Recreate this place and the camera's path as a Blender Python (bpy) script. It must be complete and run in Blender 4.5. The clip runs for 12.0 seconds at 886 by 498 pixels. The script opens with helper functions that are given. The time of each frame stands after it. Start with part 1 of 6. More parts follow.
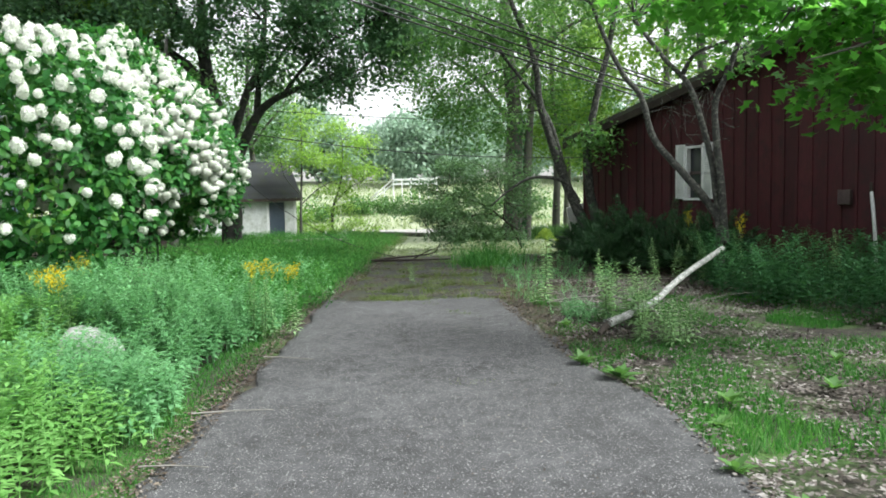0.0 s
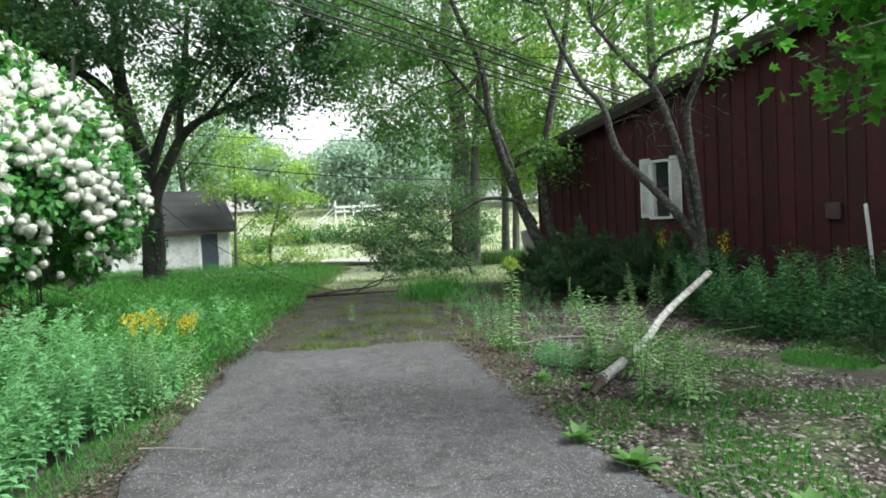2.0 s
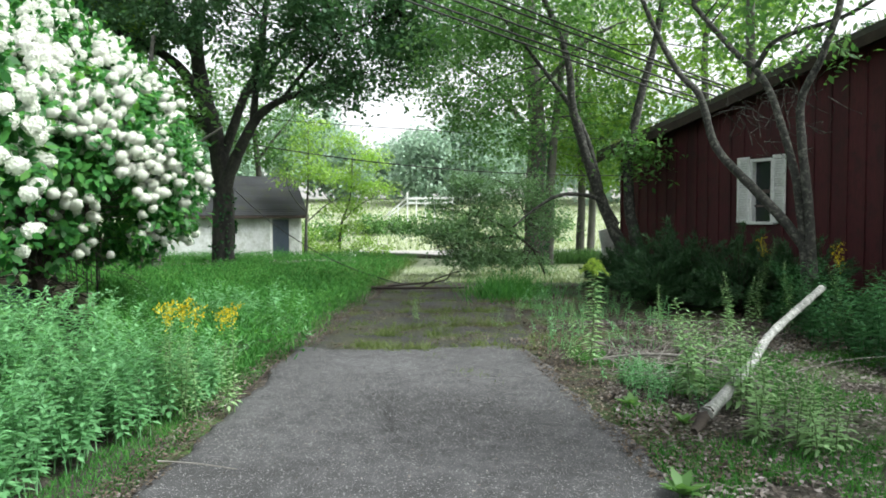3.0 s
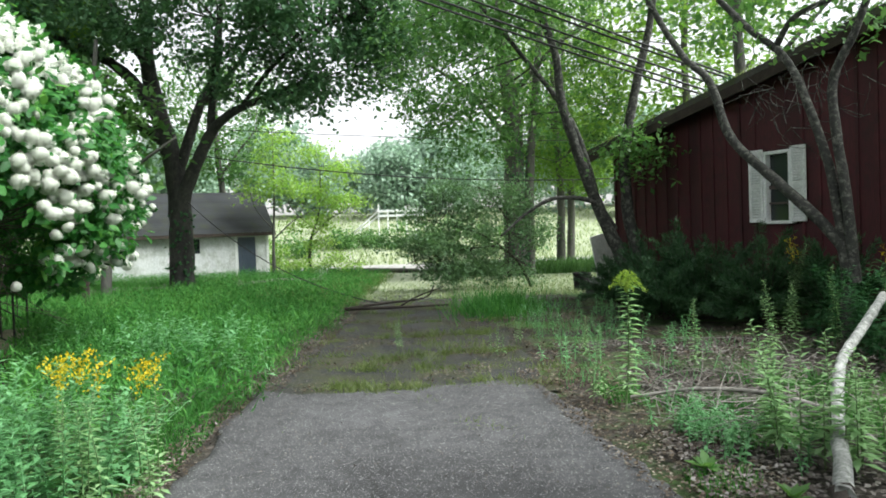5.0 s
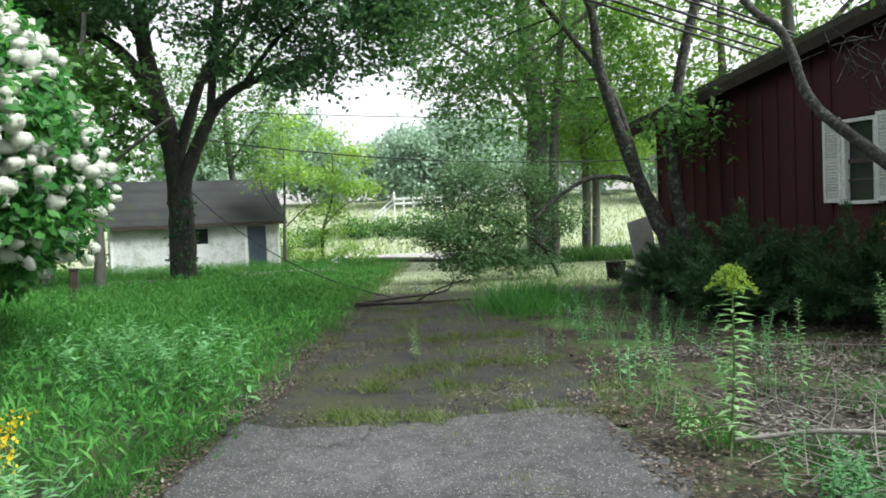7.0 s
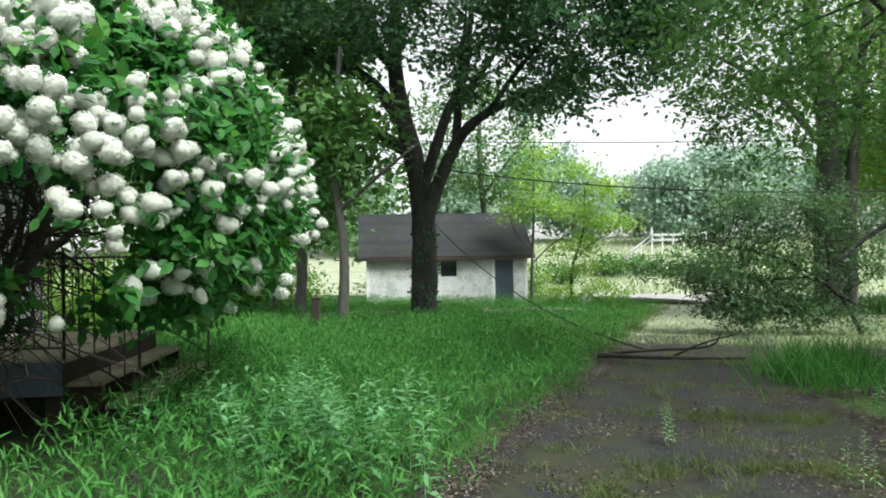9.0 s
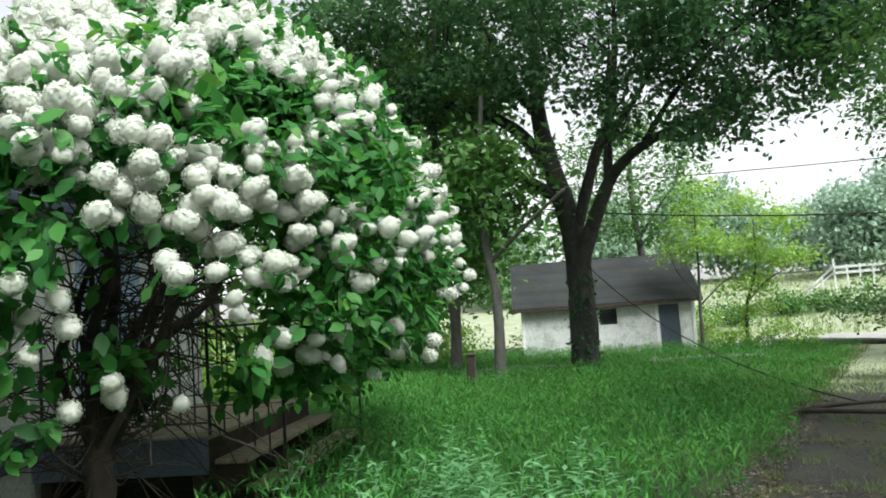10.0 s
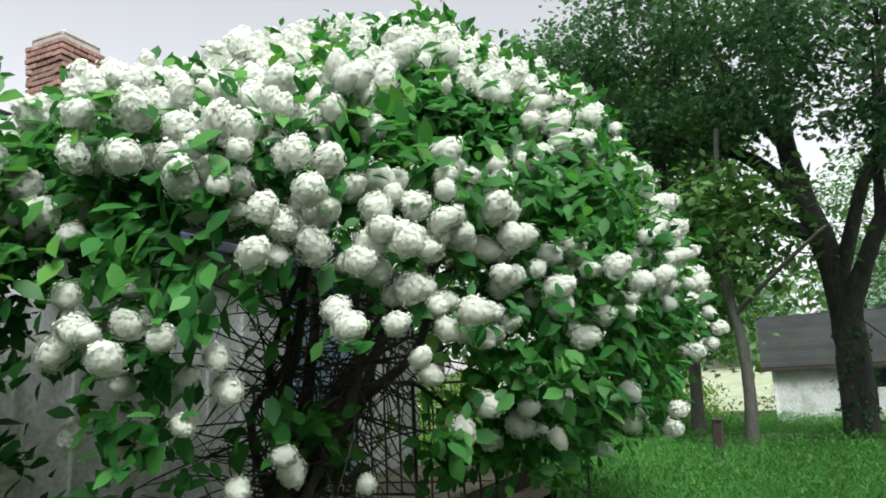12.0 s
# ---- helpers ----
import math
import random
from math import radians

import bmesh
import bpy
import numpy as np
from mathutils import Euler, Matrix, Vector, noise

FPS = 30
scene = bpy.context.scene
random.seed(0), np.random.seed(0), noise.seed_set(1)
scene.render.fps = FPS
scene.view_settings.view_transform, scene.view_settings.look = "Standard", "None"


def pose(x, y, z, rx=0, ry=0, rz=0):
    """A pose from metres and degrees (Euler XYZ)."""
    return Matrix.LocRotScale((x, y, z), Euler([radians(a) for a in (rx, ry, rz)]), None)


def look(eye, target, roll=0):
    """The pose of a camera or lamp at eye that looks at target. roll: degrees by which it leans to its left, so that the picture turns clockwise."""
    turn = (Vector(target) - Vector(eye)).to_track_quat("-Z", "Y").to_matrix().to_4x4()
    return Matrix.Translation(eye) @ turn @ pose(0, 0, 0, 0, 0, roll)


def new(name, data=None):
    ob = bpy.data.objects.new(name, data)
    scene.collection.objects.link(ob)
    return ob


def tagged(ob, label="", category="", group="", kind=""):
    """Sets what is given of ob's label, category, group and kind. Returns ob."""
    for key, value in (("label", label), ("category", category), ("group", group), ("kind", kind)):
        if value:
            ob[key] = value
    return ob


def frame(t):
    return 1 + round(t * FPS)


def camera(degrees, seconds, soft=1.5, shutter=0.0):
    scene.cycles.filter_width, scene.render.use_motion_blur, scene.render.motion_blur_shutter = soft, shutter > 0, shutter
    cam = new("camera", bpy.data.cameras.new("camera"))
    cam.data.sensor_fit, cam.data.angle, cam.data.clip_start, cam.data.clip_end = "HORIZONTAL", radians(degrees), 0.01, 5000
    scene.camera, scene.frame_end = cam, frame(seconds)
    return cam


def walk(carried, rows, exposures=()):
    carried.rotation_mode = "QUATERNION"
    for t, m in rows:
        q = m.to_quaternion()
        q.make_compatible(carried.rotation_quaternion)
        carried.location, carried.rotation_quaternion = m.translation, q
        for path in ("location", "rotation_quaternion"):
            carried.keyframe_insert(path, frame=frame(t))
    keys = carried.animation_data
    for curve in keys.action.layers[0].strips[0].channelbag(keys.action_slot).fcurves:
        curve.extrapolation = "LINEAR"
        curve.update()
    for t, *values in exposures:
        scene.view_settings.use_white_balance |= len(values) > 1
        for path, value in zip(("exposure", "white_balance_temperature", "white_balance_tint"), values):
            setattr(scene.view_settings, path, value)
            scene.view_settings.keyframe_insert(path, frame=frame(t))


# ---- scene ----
cam = camera(62.8, 12.0, soft=1.8)
PATH = [
    (0, (0.021, -0.077, 1.522), (0.007, 1.918, 1.375), -1.2),
    (0.5, (0.008, 0.348, 1.516), (0.073, 2.342, 1.379), -2.5),
    (1, (0.096, 0.825, 1.514), (0.153, 2.821, 1.397), -1.4),
    (1.5, (0.062, 1.287, 1.487), (0.143, 3.284, 1.403), -1.2),
    (2, (0.047, 1.67, 1.494), (0.184, 3.663, 1.414), -2.7),
    (2.5, (0.087, 2.128, 1.487), (0.091, 4.127, 1.423), -1.1),
    (3, (0.057, 2.524, 1.472), (0.001, 4.521, 1.382), -0.2),
    (3.2, (0.005, 2.721, 1.489), (-0.05, 4.719, 1.406), -1.2),
    (4.8, (-0.135, 3.885, 1.439), (-0.127, 5.884, 1.377), -1.7),
    (5, (-0.154, 4.025, 1.438), (-0.131, 6.024, 1.38), -2.1),
    (5.5, (-0.127, 4.427, 1.413), (-0.084, 6.424, 1.332), -2.1),
    (6, (-0.101, 4.804, 1.417), (-0.092, 6.802, 1.324), -0.1),
    (6.5, (-0.2, 5.224, 1.404), (-0.188, 7.221, 1.308), -1.7),
    (6.7, (-0.207, 5.381, 1.394), (-0.198, 7.379, 1.295), -2.4),
    (8.3, (-0.296, 6.741, 1.406), (-0.734, 8.692, 1.431), -2.9),
    (8.4, (-0.299, 6.851, 1.398), (-0.778, 8.792, 1.426), -3.4),
    (8.5, (-0.316, 6.915, 1.388), (-0.821, 8.85, 1.418), -3.6),
    (9, (-0.285, 7.319, 1.384), (-0.985, 9.192, 1.415), -1.1),
    (9.5, (-0.502, 7.707, 1.362), (-1.363, 9.511, 1.432), -2.7),
    (10, (-0.632, 8.001, 1.399), (-1.695, 9.685, 1.59), -4.1),
    (10.5, (-0.682, 8.294, 1.411), (-2.017, 9.764, 1.65), -2.2),
    (11, (-0.812, 8.461, 1.423), (-2.279, 9.8, 1.654), -1.9),
    (11.5, (-1.031, 8.571, 1.438), (-2.516, 9.875, 1.743), -1.9),
    (12, (-1.137, 8.667, 1.448), (-2.637, 9.936, 1.822), -3.0),
]
walk(cam, [(t, look(eye, target, roll)) for t, eye, target, roll in PATH],
     exposures=((0.0, 1.68), (6.5, 1.6), (9.0, 1.45), (10.5, 1.36), (12.0, 1.31)))

# ---- light ----
world = bpy.data.worlds.new("overcast")
scene.world = world
world.use_nodes = True
wn, wl = world.node_tree.nodes, world.node_tree.links
sky = wn.new("ShaderNodeTexSky")
sky.sky_type, sky.sun_disc = "NISHITA", False
sky.sun_elevation, sky.sun_rotation = radians(50), radians(108)
sky.air_density, sky.dust_density, sky.ozone_density = 1.0, 2.0, 1.0
pale = wn.new("ShaderNodeHueSaturation")
pale.inputs["Saturation"].default_value = 0.16
wl.new(sky.outputs[0], pale.inputs["Color"])
wl.new(pale.outputs[0], wn["Background"].inputs["Color"])
wn["Background"].inputs["Strength"].default_value = 0.102
sun = new("sun", bpy.data.lights.new("sun", "SUN"))
sun.data.energy, sun.data.angle, sun.data.color = 2.4, radians(32), (0.955, 1.0, 0.96)
sun.matrix_world = look((30, -10, 38), (0, 0, 0))


# ---- materials ----
def node(nt, kind, **values):
    n = nt.nodes.new(kind)
    for key, value in values.items():
        n.inputs[key].default_value = value
    return n


def place_of(nt):
    return nt.nodes.new("ShaderNodeNewGeometry").outputs["Position"]


def noise_of(nt, scale, detail=6.0, rough=0.6, stretch=None):
    n = node(nt, "ShaderNodeTexNoise", Scale=scale, Detail=detail, Roughness=rough)
    src = place_of(nt)
    if stretch:
        m = nt.nodes.new("ShaderNodeMapping")
        m.inputs["Scale"].default_value = stretch
        nt.links.new(src, m.inputs["Vector"])
        src = m.outputs[0]
    nt.links.new(src, n.inputs["Vector"])
    return n.outputs["Fac"]


def ramp(nt, fac, stops):
    r = nt.nodes.new("ShaderNodeValToRGB")
    e = r.color_ramp.elements
    while len(e) < len(stops):
        e.new(0.5)
    for el, (p, c) in zip(e, stops):
        el.position, el.color = p, (*c, 1) if len(c) == 3 else c
    nt.links.new(fac, r.inputs[0])
    return r.outputs[0]


def mix(nt, fac, a, b, kind="MIX"):
    m = nt.nodes.new("ShaderNodeMix")
    m.data_type, m.blend_type = "RGBA", kind
    for sock, val in ((m.inputs[0], fac), (m.inputs[6], a), (m.inputs[7], b)):
        if isinstance(val, (int, float)):
            sock.default_value = val
        elif isinstance(val, tuple):
            sock.default_value = (*val, 1)
        else:
            nt.links.new(val, sock)
    return m.outputs[2]


def math_of(nt, op, a, b):
    m = nt.nodes.new("ShaderNodeMath")
    m.operation = op
    for sock, val in ((m.inputs[0], a), (m.inputs[1], b)):
        if isinstance(val, (int, float)):
            sock.default_value = val
        else:
            nt.links.new(val, sock)
    return m.outputs[0]


def bump(nt, bsdf, height, strength, distance=0.01):
    b = node(nt, "ShaderNodeBump", Strength=strength, Distance=distance)
    nt.links.new(height, b.inputs["Height"])
    nt.links.new(b.outputs[0], bsdf.inputs["Normal"])


def surface(name, a, b, scale=3.0, fine=60.0, rough=0.8, relief=0.4, metal=0.0, dirt=None, stretch=None, vary=0.0):
    """Two-scale variation between colours a and b, with grain, relief and, if given, stains of colour dirt."""
    m = bpy.data.materials.new(name)
    m.use_nodes = True
    nt = m.node_tree
    p = nt.nodes["Principled BSDF"]
    big, small = noise_of(nt, scale, stretch=stretch), noise_of(nt, fine, 4.0, stretch=stretch)
    col = mix(nt, ramp(nt, big, [(0.35, (0, 0, 0)), (0.65, (1, 1, 1))]), a, b)
    shade = ramp(nt, small, [(0.3, (0.72, 0.72, 0.72)), (0.7, (1.15, 1.15, 1.15))])
    col = mix(nt, 1.0, col, shade, "MULTIPLY")
    if dirt:
        mask = ramp(nt, noise_of(nt, scale * 2.3, 8.0, 0.7), [(0.5, (0, 0, 0)), (0.68, (1, 1, 1))])
        col = mix(nt, mask, col, dirt)
    if vary:
        info = nt.nodes.new("ShaderNodeObjectInfo")
        v = ramp(nt, info.outputs["Random"], [(0.0, (1 - vary,) * 3), (1.0, (1 + vary,) * 3)])
        col = mix(nt, 1.0, col, v, "MULTIPLY")
    nt.links.new(col, p.inputs["Base Color"])
    p.inputs["Roughness"].default_value, p.inputs["Metallic"].default_value = rough, metal
    bump(nt, p, small, relief)
    return m


def leafy(name, stops, rough=0.5, through_light=0.42, gloss=0.3, tint=(1.12, 1.22, 0.75)):
    """Leaves: each island takes its own tone; part of the light passes through."""
    m = bpy.data.materials.new(name)
    m.use_nodes = True
    nt = m.node_tree
    p = nt.nodes["Principled BSDF"]
    g = nt.nodes.new("ShaderNodeNewGeometry")
    tone = math_of(nt, "ADD", math_of(nt, "MULTIPLY", g.outputs["Random Per Island"], 0.6),
                   math_of(nt, "MULTIPLY", ramp(nt, noise_of(nt, 0.7, 3.0), [(0.3, (0, 0, 0)), (0.7, (1, 1, 1))]), 0.4))
    n = len(stops)
    col = ramp(nt, tone, [(0.08 + 0.84 * i / (n - 1), c) for i, c in enumerate(stops)])
    nt.links.new(col, p.inputs["Base Color"])
    p.inputs["Roughness"].default_value = rough
    p.inputs["Specular IOR Level"].default_value = gloss
    t = nt.nodes.new("ShaderNodeBsdfTranslucent")
    nt.links.new(mix(nt, 1.0, col, tint, "MULTIPLY"), t.inputs["Color"])
    s = node(nt, "ShaderNodeMixShader", Fac=through_light)
    nt.links.new(p.outputs[0], s.inputs[1])
    nt.links.new(t.outputs[0], s.inputs[2])
    nt.links.new(s.outputs[0], nt.nodes["Material Output"].inputs["Surface"])
    return m


def asphalt(name, base, chip, chips, moss):
    """Old asphalt: dark binder, pale stone chips, worn patches and some moss."""
    m = bpy.data.materials.new(name)
    m.use_nodes = True
    nt = m.node_tree
    p = nt.nodes["Principled BSDF"]
    worn = ramp(nt, noise_of(nt, 0.7, 8.0, 0.65), [(0.3, tuple(0.5 * c for c in base)), (0.5, base), (0.7, tuple(1.5 * c for c in base))])
    grain = noise_of(nt, 140.0, 3.0)
    col = mix(nt, 1.0, worn, ramp(nt, grain, [(0.3, (0.6, 0.6, 0.6)), (0.7, (1.4, 1.4, 1.4))]), "MULTIPLY")
    col = mix(nt, 1.0, col, ramp(nt, noise_of(nt, 7.0, 8.0, 0.7), [(0.32, (0.5, 0.5, 0.5)), (0.68, (1.5, 1.48, 1.43))]), "MULTIPLY")
    for size, lo in ((54.0, chips), (105.0, chips - 0.06)):
        v = node(nt, "ShaderNodeTexVoronoi", Scale=size)
        nt.links.new(place_of(nt), v.inputs["Vector"])
        near = ramp(nt, v.outputs["Distance"], [(0.22, (1, 1, 1)), (0.34, (0, 0, 0))])
        pick = ramp(nt, v.outputs["Color"], [(lo, (0, 0, 0)), (lo + 0.02, (1, 1, 1))])
        col = mix(nt, mix(nt, 1.0, near, pick, "MULTIPLY"), col, chip)
    if moss:
        mm = ramp(nt, noise_of(nt, 1.1, 9.0, 0.78), [(0.47, (0, 0, 0)), (0.58, (1, 1, 1))])
        col = mix(nt, mm, col, moss)
    nt.links.new(col, p.inputs["Base Color"])
    p.inputs["Roughness"].default_value = 0.85
    bump(nt, p, grain, 0.6, 0.006)
    return m


def ground_mat():
    """Soil with leaf litter, patches of moss and pale bits."""
    m = bpy.data.materials.new("woodland_floor")
    m.use_nodes = True
    nt = m.node_tree
    p = nt.nodes["Principled BSDF"]
    soil = ramp(nt, noise_of(nt, 2.2, 9.0, 0.7), [(0.3, (0.0115, 0.0098, 0.008)), (0.5, (0.026, 0.0225, 0.018)), (0.72, (0.052, 0.045, 0.039))])
    v = node(nt, "ShaderNodeTexVoronoi", Scale=22.0)
    nt.links.new(place_of(nt), v.inputs["Vector"])
    bits = ramp(nt, v.outputs["Color"], [(0.5, (0.02, 0.0155, 0.0105)), (0.75, (0.06, 0.047, 0.034)), (0.92, (0.17, 0.152, 0.137))])
    col = mix(nt, 0.5, soil, bits)
    green = ramp(nt, noise_of(nt, 0.75, 8.0, 0.66), [(0.47, (0, 0, 0)), (0.58, (1, 1, 1))])
    turf = ramp(nt, noise_of(nt, 30.0, 4.0), [(0.3, (0.025, 0.06, 0.012)), (0.7, (0.07, 0.14, 0.028))])
    col = mix(nt, green, col, turf)
    nt.links.new(col, p.inputs["Base Color"])
    p.inputs["Roughness"].default_value = 0.95
    bump(nt, p, noise_of(nt, 26.0, 6.0), 0.8, 0.03)
    return m


M_ASPHALT = asphalt("asphalt", (0.047, 0.0475, 0.0515), (0.27, 0.268, 0.27), 0.655, None)
M_STALK = surface("green_stalk", (0.07, 0.13, 0.04), (0.1, 0.17, 0.06), 8, 80, 0.7, 0.2)
# Sunlight on the far ground is put into this pale grass colour.
M_PALEGRASS = surface("pale_grass_sun_tinted", (0.24, 0.28, 0.17), (0.36, 0.39, 0.27), 0.6, 18, 0.95, 0.8, dirt=(0.27, 0.29, 0.2))
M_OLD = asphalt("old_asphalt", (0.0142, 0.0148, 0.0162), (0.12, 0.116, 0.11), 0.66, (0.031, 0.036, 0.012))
M_FARROAD = surface("pale_road", (0.27, 0.265, 0.255), (0.36, 0.35, 0.33), 1.2, 40)
M_GROUND = ground_mat()
M_RED = surface("red_stain", (0.043, 0.0055, 0.0086), (0.07, 0.0096, 0.0138), 1.6, 45, 0.7, 0.35, dirt=(0.027, 0.0062, 0.0075), stretch=(1, 1, 0.12), vary=0.22)
M_WHITE = surface("white_paint", (0.72, 0.74, 0.74), (0.8, 0.81, 0.8), 1.5, 40, 0.55, 0.2, dirt=(0.55, 0.57, 0.54))
M_SHED = surface("weathered_white_paint", (0.5, 0.53, 0.53), (0.62, 0.64, 0.63), 1.0, 30, 0.7, 0.3, dirt=(0.3, 0.33, 0.28), stretch=(1, 1, 0.3))
M_HOUSE = surface("pale_grey_siding", (0.74, 0.76, 0.78), (0.82, 0.83, 0.83), 1.2, 30, 0.65, 0.3, dirt=(0.4, 0.4, 0.36))
M_BLUE = surface("slate_blue_paint", (0.09, 0.12, 0.17), (0.13, 0.16, 0.22), 2.0, 50, 0.6, 0.25)
M_DOORBLUE = surface("pale_blue_paint", (0.3, 0.43, 0.62), (0.38, 0.51, 0.68), 2.0, 50, 0.55, 0.2)
M_NAVY = surface("dark_blue_door_paint", (0.035, 0.055, 0.085), (0.05, 0.07, 0.1), 2.0, 50, 0.5, 0.2)
M_SHINGLE = surface("grey_shingles", (0.015, 0.0175, 0.0205), (0.028, 0.031, 0.034), 0.8, 22, 0.9, 0.8, dirt=(0.025, 0.03, 0.016), vary=0.25)
M_MOSSROOF = surface("mossy_roofing", (0.05, 0.05, 0.045), (0.09, 0.085, 0.075), 1.2, 30, 0.95, 0.9, dirt=(0.07, 0.1, 0.025))
M_DECK = surface("weathered_deck_boards", (0.27, 0.235, 0.175), (0.36, 0.315, 0.24), 2.5, 40, 0.8, 0.5, dirt=(0.12, 0.12, 0.06), vary=0.15)
M_IRON = surface("black_iron", (0.014, 0.014, 0.015), (0.022, 0.02, 0.02), 6, 80, 0.5, 0.2)
M_BRICK = surface("red_brick", (0.19, 0.095, 0.078), (0.27, 0.155, 0.128), 6, 60, 0.9, 0.6, dirt=(0.3, 0.24, 0.21), vary=0.3)
M_MORTAR = surface("mortar", (0.32, 0.29, 0.27), (0.42, 0.39, 0.36), 6, 70, 0.95, 0.6)
M_BARK = surface("grey_brown_bark", (0.06, 0.0595, 0.054), (0.125, 0.123, 0.112), 3, 28, 0.95, 1.0, dirt=(0.1, 0.115, 0.07), stretch=(1, 1, 0.25))
M_OAKBARK = surface("dark_oak_bark", (0.018, 0.0188, 0.0165), (0.05, 0.0505, 0.045), 3, 24, 0.95, 1.0, dirt=(0.07, 0.067, 0.055), stretch=(1, 1, 0.2))
M_BIRCH = surface("pale_mottled_bark", (0.17, 0.178, 0.17), (0.42, 0.43, 0.41), 13, 60, 0.85, 1.0, dirt=(0.045, 0.05, 0.04))
M_SMOOTHBARK = surface("mottled_grey_bark", (0.019, 0.02, 0.0175), (0.046, 0.047, 0.041), 7, 50, 0.9, 0.9, dirt=(0.17, 0.17, 0.145))
M_DEADWOOD = surface("bleached_dead_wood", (0.17, 0.16, 0.145), (0.29, 0.275, 0.25), 4, 50, 0.9, 0.6)
M_TWIG = surface("brown_twigs", (0.026, 0.02, 0.016), (0.055, 0.043, 0.034), 5, 60, 0.9, 0.4)
M_POST = surface("dark_brown_post_wood", (0.028, 0.02, 0.016), (0.05, 0.036, 0.028), 4, 50, 0.9, 0.6)
M_PALESTONE = surface("pale_stone", (0.3, 0.31, 0.3), (0.42, 0.43, 0.41), 4, 40, 0.9, 0.8, dirt=(0.2, 0.22, 0.18))
M_STONE = surface("grey_stone", (0.1, 0.1, 0.1), (0.17, 0.17, 0.165), 4, 40, 0.9, 0.8)
M_DARK = surface("near_black", (0.012, 0.012, 0.012), (0.02, 0.019, 0.018), 3, 30, 0.9, 0.3)
M_BOX = surface("grey_metal_box", (0.075, 0.05, 0.05), (0.11, 0.08, 0.078), 6, 60, 0.5, 0.2, metal=0.3)
M_CABLE = surface("black_cable", (0.012, 0.012, 0.013), (0.02, 0.02, 0.02), 5, 60, 0.6, 0.1)
M_GLASS = bpy.data.materials.new("window_glass")
M_GLASS.use_nodes = True
gp = M_GLASS.node_tree.nodes["Principled BSDF"]
gp.inputs["Base Color"].default_value, gp.inputs["Roughness"].default_value = (0.02, 0.024, 0.028, 1), 0.06
gp.inputs["Specular IOR Level"].default_value = 0.6

L_OAK = leafy("oak_leaves", [(0.036, 0.094, 0.047), (0.066, 0.15, 0.077), (0.1, 0.205, 0.11), (0.145, 0.26, 0.155)], through_light=0.48)
L_BOUGH = leafy("grey_green_leaves", [(0.07, 0.14, 0.07), (0.11, 0.2, 0.1), (0.165, 0.275, 0.15)])
L_MID = leafy("tree_leaves", [(0.045, 0.12, 0.038), (0.075, 0.18, 0.055), (0.115, 0.24, 0.075), (0.165, 0.3, 0.1)])
L_LIME = leafy("lime_green_leaves", [(0.2, 0.34, 0.08), (0.29, 0.45, 0.12), (0.4, 0.56, 0.18)], through_light=0.55)
L_YELLOWGREEN = leafy("sunlit_leaves", [(0.105, 0.215, 0.042), (0.165, 0.3, 0.06), (0.235, 0.375, 0.085)], through_light=0.5)
# Distance haze is put into these pale bluish leaf colours.
L_FAR = leafy("far_leaves_haze_tinted", [(0.24, 0.35, 0.27), (0.32, 0.44, 0.35), (0.41, 0.53, 0.44)], tint=(1.0, 1.1, 0.95))
L_MAPLE = leafy("maple_leaves", [(0.07, 0.22, 0.045), (0.12, 0.34, 0.07), (0.2, 0.46, 0.1)], through_light=0.58)
L_HYD = leafy("hydrangea_leaves", [(0.013, 0.075, 0.016), (0.024, 0.12, 0.026), (0.042, 0.175, 0.038), (0.068, 0.225, 0.048), (0.15, 0.33, 0.055)], rough=0.5, through_light=0.42)
L_WEED = leafy("weed_leaves", [(0.085, 0.23, 0.095), (0.145, 0.345, 0.155), (0.22, 0.45, 0.225)], through_light=0.38)
L_WEEDPALE = leafy("pale_weed_leaves", [(0.11, 0.28, 0.07), (0.175, 0.385, 0.11), (0.25, 0.48, 0.16)], through_light=0.4)
L_GRASS = leafy("grass_blades", [(0.024, 0.112, 0.024), (0.056, 0.2, 0.042), (0.13, 0.33, 0.08)], rough=0.65, through_light=0.4, gloss=0.15)
L_DRYGRASS = leafy("dry_grass", [(0.08, 0.125, 0.04), (0.14, 0.19, 0.065), (0.22, 0.26, 0.12)])
# Far blades: their sunlit brightness is put into the colour too.
L_LAWN = leafy("grass_blades_sun_tinted", [(0.2, 0.27, 0.13), (0.3, 0.36, 0.21), (0.42, 0.46, 0.32)])
# Tree shade on the barn weeds is put into this green; ivy and moss share it.
L_IVY_SHADEWEED = leafy("ivy_moss_and_shaded_weeds", [(0.017, 0.07, 0.026), (0.032, 0.11, 0.042), (0.06, 0.165, 0.068)])
L_YEW = leafy("yew_needles", [(0.016, 0.052, 0.022), (0.032, 0.09, 0.036), (0.07, 0.145, 0.058)], through_light=0.12)
L_LITTER = leafy("dead_leaves", [(0.034, 0.029, 0.025), (0.074, 0.063, 0.055), (0.155, 0.138, 0.127), (0.33, 0.31, 0.297)], rough=0.8, through_light=0.05, gloss=0.1)
L_RUST = leafy("rusty_dead_leaves", [(0.026, 0.02, 0.015), (0.052, 0.04, 0.029), (0.115, 0.088, 0.066), (0.3, 0.265, 0.22)], rough=0.8, through_light=0.05, gloss=0.1)
L_GOLD = leafy("goldenrod_flowers", [(0.5, 0.38, 0.015), (0.62, 0.48, 0.02), (0.66, 0.55, 0.04)])
L_BUD = leafy("goldenrod_buds", [(0.2, 0.33, 0.05), (0.28, 0.4, 0.06), (0.38, 0.46, 0.08)])
